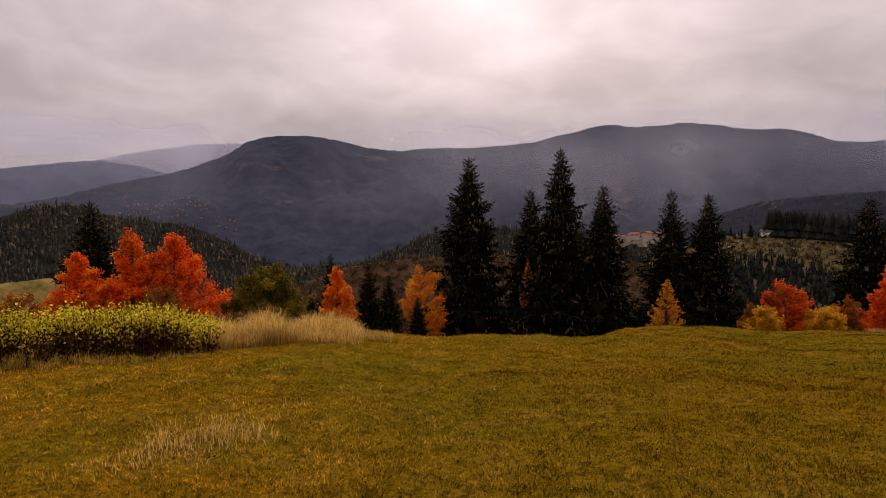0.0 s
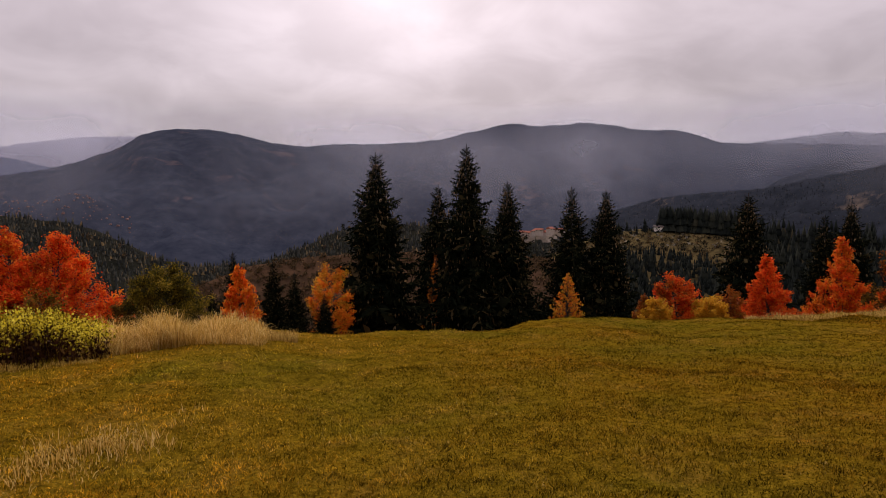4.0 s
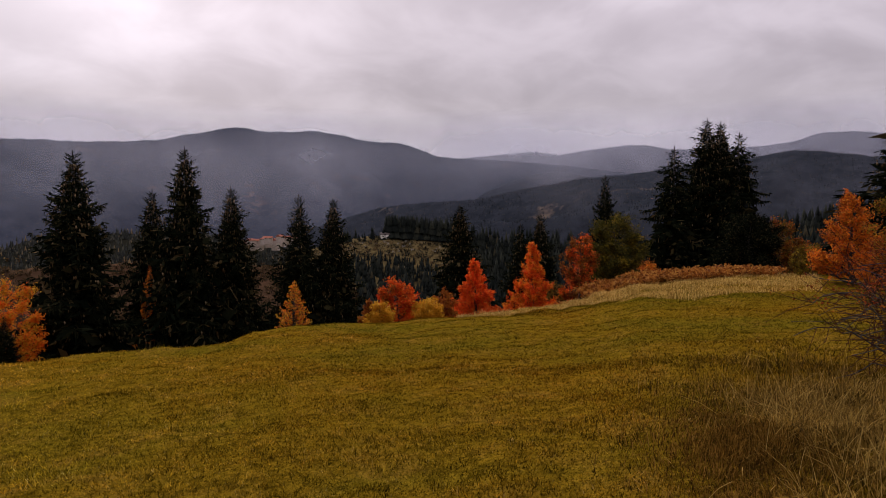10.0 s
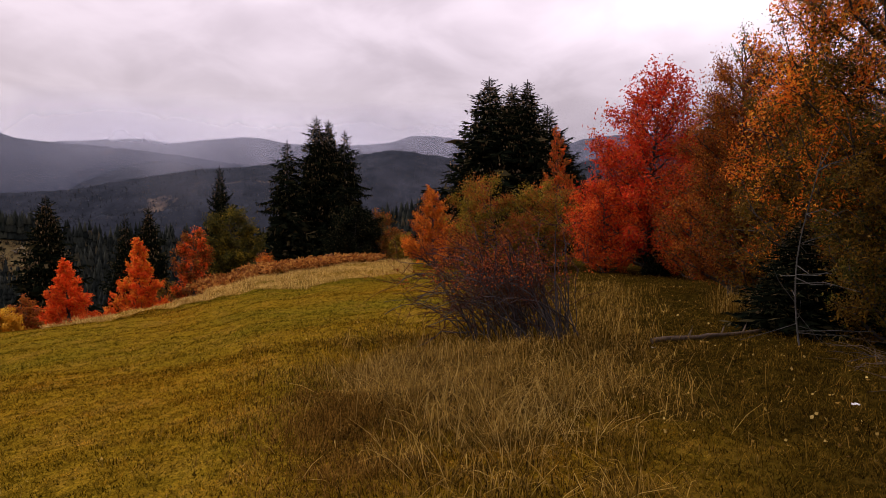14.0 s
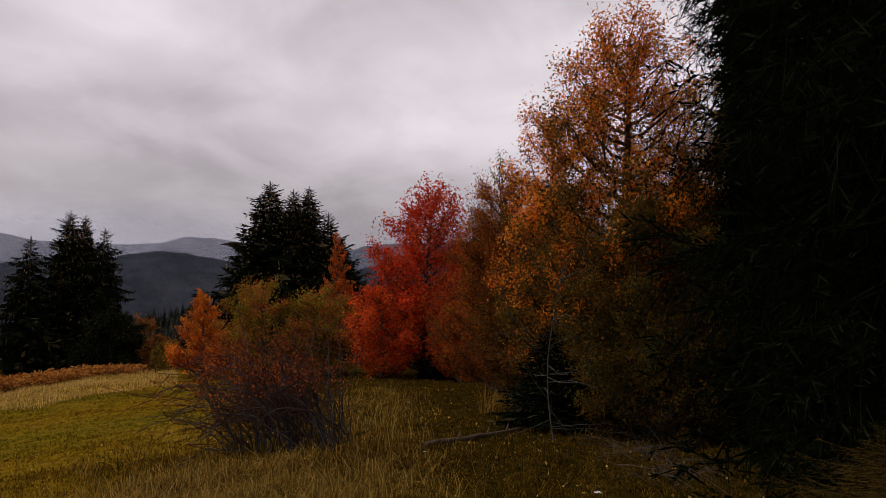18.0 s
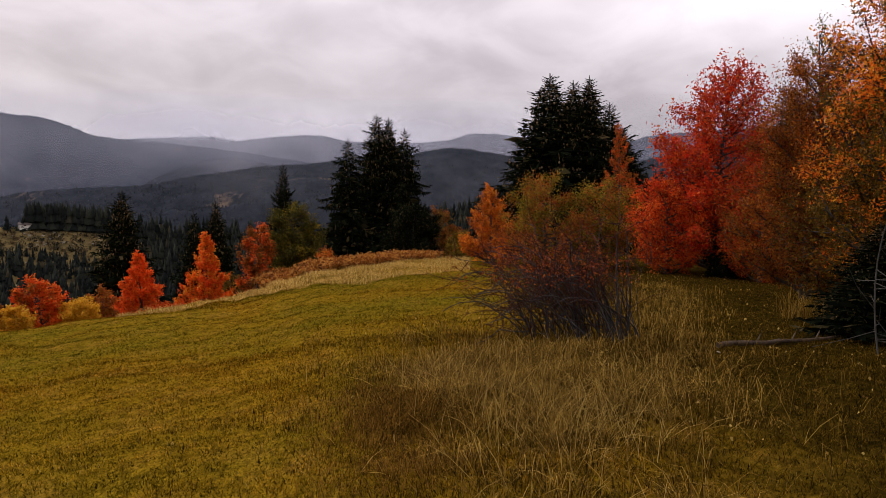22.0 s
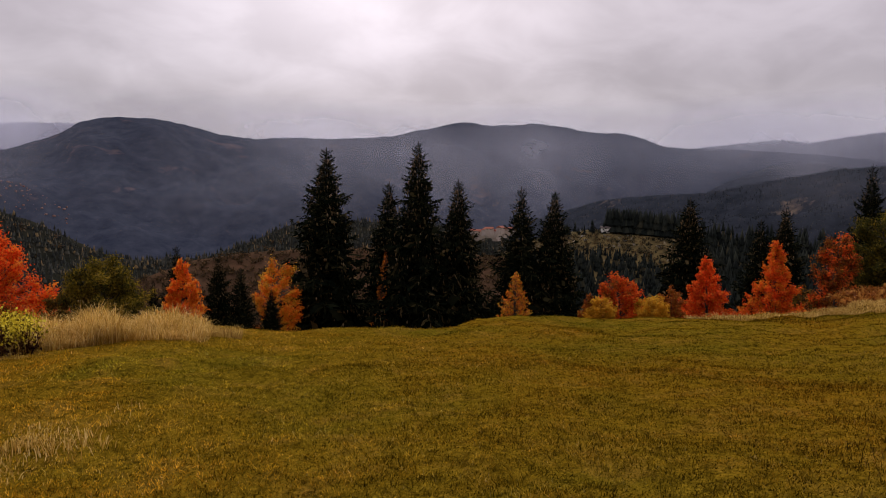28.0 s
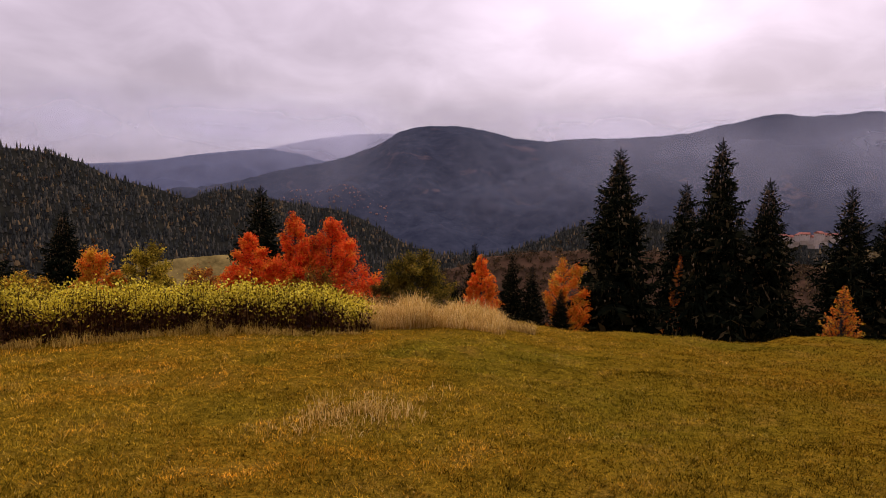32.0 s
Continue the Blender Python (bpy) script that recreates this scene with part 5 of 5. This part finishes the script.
for k in range(6):
    a = -20.5 + k * 2.1
    grass("tall_dry_grass", "tall straw-coloured grass on the brow", np.concatenate([clumps(r_, 90, 20, a, a + 2.6, 11.2, 13.8, 0.07), scatter(r_, 900, a, a + 2.6, 11.2, 13.8)]), (0.42, 0.36, 0.46, 0.34, 0.34, 0.24)[k], 0.009, 1.25, PALE_STRAW, 120 + k)
grass("tall_dry_grass", "low dry grass running along the brow", scatter(r_, 2600, -8.5, -4.5, 12.0, 13.2), 0.15, 0.008, 0.9, TAN, 84)
grass("bleached_grass", "strip of bleached grass along the brow", np.concatenate([brow_scatter(r_, 26000, 42, 62, -9.5, -0.2), brow_scatter(r_, 1800, 33, 43, -1.0, 0.1)]), 0.17, 0.009, 1.4, BLEACHED, 85)
grass("bleached_grass", "thin low bleached grass before the brow", np.concatenate([scatter(r_, 9000, 42, 64, 16.5, 25), brow_scatter(r_, 5000, 38, 48, -5, -1)]), 0.06, 0.009, 1.2, BLADE, 851)
grass("dry_tuft", "pale dry grass tuft on the meadow", np.concatenate([clumps(r_, 40, 18, -26, -16, 5.2, 6.0, 0.07, True), clumps(r_, 30, 16, -24, -13, 5.5, 6.5, 0.09, True)]), 0.09, 0.0065, 1.1, PALE_STRAW, 86)
grass("dry_stalks", "tangled dry grass before the bare bush", np.concatenate([clumps(r_, 250, 44, 57, 82, 3.9, 8.8, 0.1, True), clumps(r_, 60, 44, 57.5, 63, 5.6, 7.0, 0.08, True)]), 0.22, 0.0042, 1.7, STALK, 87)
straws("straw_stalks", "thin pale straws leaning over the tangled grass", np.concatenate([drift(r_, 900, 69, 6.5, 4.0, 8.6), drift(r_, 420, 70, 4.0, 4.0, 6.2), drift(r_, 260, 60, 2.0, 5.8, 6.8)]), 0.36, 0.0021, STRAW_STEM, 872)
grass("dry_stalks", "pale dry grass beside the bare bush", clumps(r_, 240, 20, 73.5, 82, 7.6, 16, 0.22, True), 0.22, 0.0045, 1.2, STALK, 871)
grass("dry_stalks", "pale grass tuft before the dark fir", clumps(r_, 26, 24, 87.2, 89.3, 11.5, 12.6, 0.07), 0.42, 0.006, 0.9, STALK, 873)
grass("rough_grass", "rough brown grass under the bare bush", drift(r_, 26000, 68, 8.5, 3.4, 10.0), 0.11, 0.006, 1.6, ROUGH, 88)
grass("rough_grass", "russet grass beside the dry stalks", drift(r_, 10000, 56, 3.5, 3.6, 6.6), 0.1, 0.005, 1.3, RUSSET, 881)
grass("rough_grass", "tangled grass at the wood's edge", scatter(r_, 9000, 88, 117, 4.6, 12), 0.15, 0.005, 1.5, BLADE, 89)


def fallen_leaves():
    rng = np.random.RandomState(93)
    P = np.concatenate([scatter(rng, 1300, 76, 110, 5, 22), scatter(rng, 160, 50, 76, 5, 14)])
    v, f = leaves(rng, P + np.array([0, 0, 0.03]), 0.026, 0.0, 1.3)
    tagged(new("fallen_leaves", fast_mesh("fallen_leaves", v, f, FALLEN)), "scattered yellow fallen leaves on the turf", "leaves", kind="stuff")


fallen_leaves()


def dead_branch(label, a0, d0, a1, d1, seed, r0=0.012):
    rng = np.random.RandomState(seed)
    a, b = np.array(at(a0, d0)), np.array(at(a1, d1))
    t = np.linspace(0, 1, 9)[:, None]
    p = a * (1 - t) + b * t + rng.normal(0, 0.012, (9, 3))
    p[:, 2] = ground_z(p[:, 0], p[:, 1]) + 0.03 + 0.08 * t[:, 0] ** 2
    off = p[0].copy()
    e = new("dead_branch")
    e.location = off
    tagged(e, label, "branch")
    v, f = tubes([p - off], [np.linspace(r0, r0 * 0.3, 9)], 6)
    piece("stem", fast_mesh("branch_stem", v, f, LOGWOOD, True), e)
    for k in (2, 4, 5, 7):
        q = p[k] - off
        dv = unit(rng.normal(size=3) + unit(b - a) + np.array([0, 0, 0.4])) * rng.uniform(0.15, 0.35)
        v, f = tubes([[q, q + dv * 0.5, q + dv + rng.normal(0, 0.02, 3)]], [[r0 * 0.5, r0 * 0.35, r0 * 0.15]], 5)
        piece("twig", fast_mesh("branch_twig", v, f, LOGWOOD, True), e)


dead_branch("pale dry branch lying before the spruce", 100.5, 4.75, 108.2, 5.4, 1)
dead_branch("thin grey branch fallen in the grass", 98, 7.6, 103.5, 7.2, 2, 0.009)
dead_branch("thin grey branch fallen in the grass", 104, 6.2, 110, 6.4, 3, 0.009)
dead_branch("bare grey branch at the thicket's foot", 94, 10.2, 99, 9.6, 4, 0.012)


def bare_sapling():
    """A thin dead sapling with bare grey side branches."""
    rng = np.random.RandomState(98)
    e = new("bare_sapling")
    e.location = at(93.0, 9.3)
    tagged(e, "thin leafless grey sapling before the dark fir", "sapling")
    h = EYE + 9.3 * math.tan(radians(4.5)) - e.location.z
    t = np.linspace(0, 1, 10)
    stem = np.stack([0.07 * np.sin(5 * t) + 0.02 * np.sin(17 * t), 0.1 * np.sin(4 * t) - 0.12 * t, h * t], -1)
    v, f = tubes([stem], [np.linspace(0.012, 0.004, 10)], 7)
    piece("trunk", fast_mesh("sapling_trunk", v, f, GREY_BARK, True), e)
    for k in range(24):
        s0 = rng.uniform(0.05, 0.9)
        b = np.array([np.interp(s0, t, stem[:, c]) for c in range(3)])
        dv = unit(rng.normal(size=3) * np.array([1, 1, 0.25]) + np.array([-0.2, -0.5, 0.12])) * rng.uniform(0.35, 0.95) * (1.2 - 0.6 * s0)
        p1 = b + dv * 0.5 + rng.normal(0, 0.03, 3)
        v, f = tubes([[b, p1, b + dv + rng.normal(0, 0.05, 3)]], [[0.006, 0.0045, 0.002]], 5)
        piece("branch", fast_mesh("sapling_branch", v, f, GREY_BARK, True), e)


bare_sapling()


def brush_heap(az, d, spread, n, seed, label):
    """A low heap of fallen twigs and brown stalks."""
    rng = np.random.RandomState(seed)
    e = new("brush_heap")
    e.location = at(az, d)
    tagged(e, label, "brush")
    for k in range(n):
        x, y = rng.normal(0, spread, 2) * np.array([1.0, 0.5])
        z = float(ground_z(e.location.x + x, e.location.y + y)) - e.location.z + 0.01
        a, up = rng.uniform(0, 6.28), abs(rng.normal(0, 0.28))
        dv = np.array([math.cos(a), math.sin(a), up]) * rng.uniform(0.2, 0.65)
        b = np.array([x, y, z])
        v, f = tubes([[b, b + dv * 0.5 + rng.normal(0, 0.03, 3) + np.array([0, 0, 0.05]), b + dv]], [[0.0045, 0.0035, 0.0015]], 4)
        piece("twig", fast_mesh("heap_twig", v, f, LOGWOOD if k % 3 else TWIG), e)


brush_heap(99.5, 8.3, 0.5, 44, 3, "low heap of fallen twigs at the thicket's foot")
brush_heap(103.5, 7.4, 0.45, 34, 4, "low heap of brown twigs at the spruce's foot")
brush_heap(104.5, 5.2, 0.3, 18, 5, "fallen twigs lying beside the young spruce")


def bracken():
    rng = np.random.RandomState(91)
    parts = []
    for p in brow_scatter(rng, 230, 44.5, 58.5, -1.4, 0.7):
        for k in range(7):
            a = rng.uniform(0, 6.28)
            ln = rng.uniform(0.2, 0.65)
            t = np.linspace(0.1, 1, 9)
            spine = p + np.stack([math.cos(a) * ln * t, math.sin(a) * ln * t, 0.55 * ln * np.sin(2.2 * t)], -1)
            v, f = leaves(rng, np.repeat(spine, 2, 0) + rng.normal(0, 0.04, (18, 3)), 0.06, 0.2, 2.2)
            parts.append((v, f))
    v, f = join(parts)
    tagged(new("bracken", fast_mesh("bracken", v, f, FERN)), "bank of rust-orange withered bracken", "bracken", kind="stuff")


bracken()


def bare_bush():
    rng = np.random.RandomState(95)
    e = new("rose_bush")
    e.location = at(70, 8.9)
    off = np.array(e.location)
    tagged(e, "leafless dog-rose bush with dark arching stems", "bush")
    stems, rad, tw, twr, tips = [], [], [], [], []
    left = np.array([-math.cos(radians(68)), math.sin(radians(68)), 0])
    away = np.array([math.sin(radians(68)), math.cos(radians(68)), 0])
    for k in range(140):
        root = np.array(at(rng.choice([74.8, 73.4, 71.5, 69.4, 67.4], p=[0.28, 0.24, 0.2, 0.16, 0.12]) + rng.normal(0, 0.8), 8.9 + rng.normal(0, 0.3))) - off
        upright = rng.uniform() < 0.2
        reach = rng.uniform(-0.25, 0.35) if upright else rng.uniform(0.3, 1.3)
        h = rng.uniform(0.75, 1.5) if upright else rng.uniform(0.35, 1.35)
        t = np.linspace(0, 1, 10)
        path = root + left * (reach * t ** rng.uniform(0.9, 1.5))[:, None] + away * (rng.normal(0, 0.5) * t)[:, None]
        path[:, 2] += h * np.sin(np.minimum(1.0, t * rng.uniform(0.8, 1.15)) * 1.57) ** 0.9 - (0 if upright else rng.uniform(0.1, 0.5) * h) * t ** 3
        path += np.cumsum(rng.normal(0, 0.018, (10, 3)), 0)
        path[:, 2] = np.maximum(path[:, 2], root[2])
        stems.append(path)
        rad.append(np.linspace(0.0095, 0.004, 10) * rng.uniform(0.6, 1.25))
        for q in range(7):
            i = rng.randint(3, 10)
            ln = rng.uniform(0.15, 0.6)
            dv = unit(rng.normal(size=3) + np.array([0, 0, 0.55]) + left * 0.5)
            b = path[i]
            tip = b + dv * ln
            tw.append([b, b + dv * ln * 0.5 + rng.normal(0, 0.035, 3), tip])
            twr.append([0.0046, 0.0036, 0.002])
            tips.append(b + dv * ln * rng.uniform(0.5, 1))
    for p, r in zip(stems, rad):
        v, f = tubes([p], [r], 5)
        piece("stem", fast_mesh("rose_stem", v, f, TWIG, True), e)
    v, f = tubes(tw, twr, 4)
    tagged(piece("twig_mass", fast_mesh("rose_twigs", v, f, RED_TWIG), e, "fine dark side twigs"), kind="stuff")
    tips = np.array(tips)
    top = tips[tips[:, 2] > 0.8]
    C = top[rng.randint(0, len(top), 3200)] + rng.normal(0, 0.04, (3200, 3))
    v, f = leaves(rng, C, 0.02, 0.2, 1.4)
    tagged(piece("leaves", fast_mesh("rose_leaves", v, f, ROSE_LEAF), e, "last small red-brown leaves"), kind="stuff")


bare_bush()


def fallen_log():
    rng = np.random.RandomState(97)
    a, b = np.array(at(82.2, 8.55, 0.04)), np.array(at(91.3, 10.2, 0.05))
    t = np.linspace(0, 1, 12)[:, None]
    p = a * (1 - t) + b * t + rng.normal(0, 0.012, (12, 3))
    p[:, 2] = ground_z(p[:, 0], p[:, 1]) + 0.04
    r = np.linspace(0.034, 0.018, 12) * rng.uniform(0.9, 1.15, 12)
    off = p[0].copy()
    e = new("fallen_log")
    e.location = off
    tagged(e, "long weathered grey log lying in the grass", "log")
    v, f = tubes([p - off], [r], 9)
    piece("log_stem", fast_mesh("log_stem", v, f, LOGWOOD, True), e)
    for k in (3, 6, 8):
        q = p[k] - off
        v, f = tubes([[q, q + np.array([0.05, -0.03, 0.08]), q + np.array([0.07, -0.05, 0.15])]], [[0.014, 0.01, 0.005]], 5)
        piece("branch_stub", fast_mesh("log_stub", v, f, LOGWOOD, True), e)
    for k in (0, 11):
        bm = bmesh.new()
        bmesh.ops.create_circle(bm, cap_ends=True, radius=r[k], segments=9)
        me = bpy.data.meshes.new("log_end")
        bm.to_mesh(me)
        bm.free()
        me.materials.append(LOGWOOD)
        ob = piece("cut_end", me, e)
        d = Vector(p[-1] - p[0]).normalized()
        ob.matrix_basis = Matrix.Translation(Vector(p[k] - off)) @ d.to_track_quat("Z", "Y").to_matrix().to_4x4()


fallen_log()


def scrap(name, label, az, d, size, colours, seed, category):
    """A crumpled thin scrap lying in the grass."""
    rng = np.random.RandomState(seed)
    bm = bmesh.new()
    bmesh.ops.create_grid(bm, x_segments=6, y_segments=5, size=0.5)
    for v in bm.verts:
        v.co.x *= size * (1 + 0.3 * rng.uniform(-1, 1))
        v.co.y *= size * 0.6 * (1 + 0.3 * rng.uniform(-1, 1))
        v.co.z = size * 0.28 * rng.uniform(0, 1)
    bmesh.ops.solidify(bm, geom=bm.faces[:], thickness=0.002)
    me = bpy.data.meshes.new(name)
    bm.to_mesh(me)
    bm.free()
    me.materials.append(plain_material(name + "_surface", colours[0], colours[1], 30, 0.4))
    ob = new(name, me)
    ob.matrix_basis = Matrix.LocRotScale(at(az, d, 0.03), Euler((0.2, 0.1, seed)), None)
    tagged(ob, label, category)


scrap("plastic_wrapper", "crumpled whitish plastic scrap in the grass", 12.2, 3.62, 0.07, ((0.5, 0.55, 0.58), (0.8, 0.82, 0.82)), 3, "litter")
scrap("plastic_wrapper", "crumpled pale blue plastic scrap in the grass", 14.1, 3.58, 0.07, ((0.25, 0.5, 0.55), (0.55, 0.7, 0.72)), 4, "litter")
scrap("paper_scrap", "small white paper scrap in the grass", 96.3, 6.5, 0.05, ((0.6, 0.58, 0.52), (0.8, 0.78, 0.74)), 5, "litter")
scrap("paper_scrap", "small white paper scrap in the grass", 104.0, 5.6, 0.035, ((0.6, 0.58, 0.52), (0.8, 0.78, 0.74)), 6, "litter")
scrap("paper_scrap", "small white paper scrap beside the log", 82.3, 8.2, 0.045, ((0.6, 0.58, 0.52), (0.8, 0.78, 0.74)), 7, "litter")

# ---- houses far off ----
PLASTER = plain_material("pale_plaster", (0.3, 0.26, 0.22), (0.42, 0.37, 0.32), 0.6)
TILE = plain_material("red_roof_tiles", (0.2, 0.07, 0.045), (0.32, 0.12, 0.08), 0.8)
DARK_ROOF = plain_material("dark_roof", (0.07, 0.06, 0.055), (0.12, 0.1, 0.09), 0.8)
GLASS = plain_material("dark_window", (0.02, 0.022, 0.025), (0.04, 0.042, 0.045), 1.0, 0.2)


def box_mesh(name, sx, sy, sz, z0, material):
    bm = bmesh.new()
    bmesh.ops.create_cube(bm, size=1.0)
    for v in bm.verts:
        v.co = Vector((v.co.x * sx, v.co.y * sy, (v.co.z + 0.5) * sz + z0))
    me = bpy.data.meshes.new(name)
    bm.to_mesh(me)
    bm.free()
    me.materials.append(material)
    return me


def gable_mesh(name, sx, sy, z0, rise, material):
    x, y = sx / 2, sy / 2
    V = [(-x, -y, z0), (x, -y, z0), (x, y, z0), (-x, y, z0), (-x, 0, z0 + rise), (x, 0, z0 + rise), (-x, -y, z0 - 0.25), (x, -y, z0 - 0.25), (x, y, z0 - 0.25), (-x, y, z0 - 0.25)]
    F = [(0, 1, 5, 4), (2, 3, 4, 5), (0, 4, 3), (1, 2, 5), (6, 7, 1, 0), (8, 9, 3, 2), (7, 8, 2, 1), (9, 6, 0, 3), (6, 9, 8, 7)]
    me = bpy.data.meshes.new(name)
    me.from_pydata(V, [], F)
    me.update()
    me.materials.append(material)
    return me


def house(az, el, d, sx, sy, sz, roof, turn, label, group="", deep=6.0, plaster=PLASTER, count=2):
    a = radians(az)
    e = new("house")
    z = EYE + d * math.tan(radians(el))
    e.matrix_basis = Matrix.LocRotScale((d * math.sin(a), d * math.cos(a), z), Euler((0, 0, radians(turn - az))), None)
    tagged(e, label, "house", group)
    piece("wall", box_mesh("house_wall", sx, sy, sz + deep, -deep, plaster), e)
    piece("roof", gable_mesh("house_roof", sx + 0.8, sy + 0.8, sz, sy * 0.35, roof), e)
    for i in range(count):
        w = piece("window", box_mesh("house_window", min(1.0, sx * 0.2), 0.1, min(1.3, sz * 0.4), sz * 0.4, GLASS), e)
        w.location = (-sx / 2 + (i + 0.5) * sx / count, -sy / 2 - 0.02, 0)


house(26.6, -1.58, 297.0, 3.6, 2.4, 1.0, DARK_ROOF, 10, "small white hut on the pasture knoll", deep=1.2, count=1, plaster=plain_material("white_limewash", (0.55, 0.53, 0.48), (0.7, 0.67, 0.62), 0.8))
rv = np.random.RandomState(5)
for k in range(22):
    house(14.9 + 3.8 * rv.uniform(), -2.5 + 0.75 * (k / 22), 770 - 4 * k, rv.uniform(5.5, 9), rv.uniform(5, 7), rv.uniform(1.6, 2.8), TILE, rv.uniform(-60, 60), "distant village house with red tiled roof", "village houses", deep=4.0)
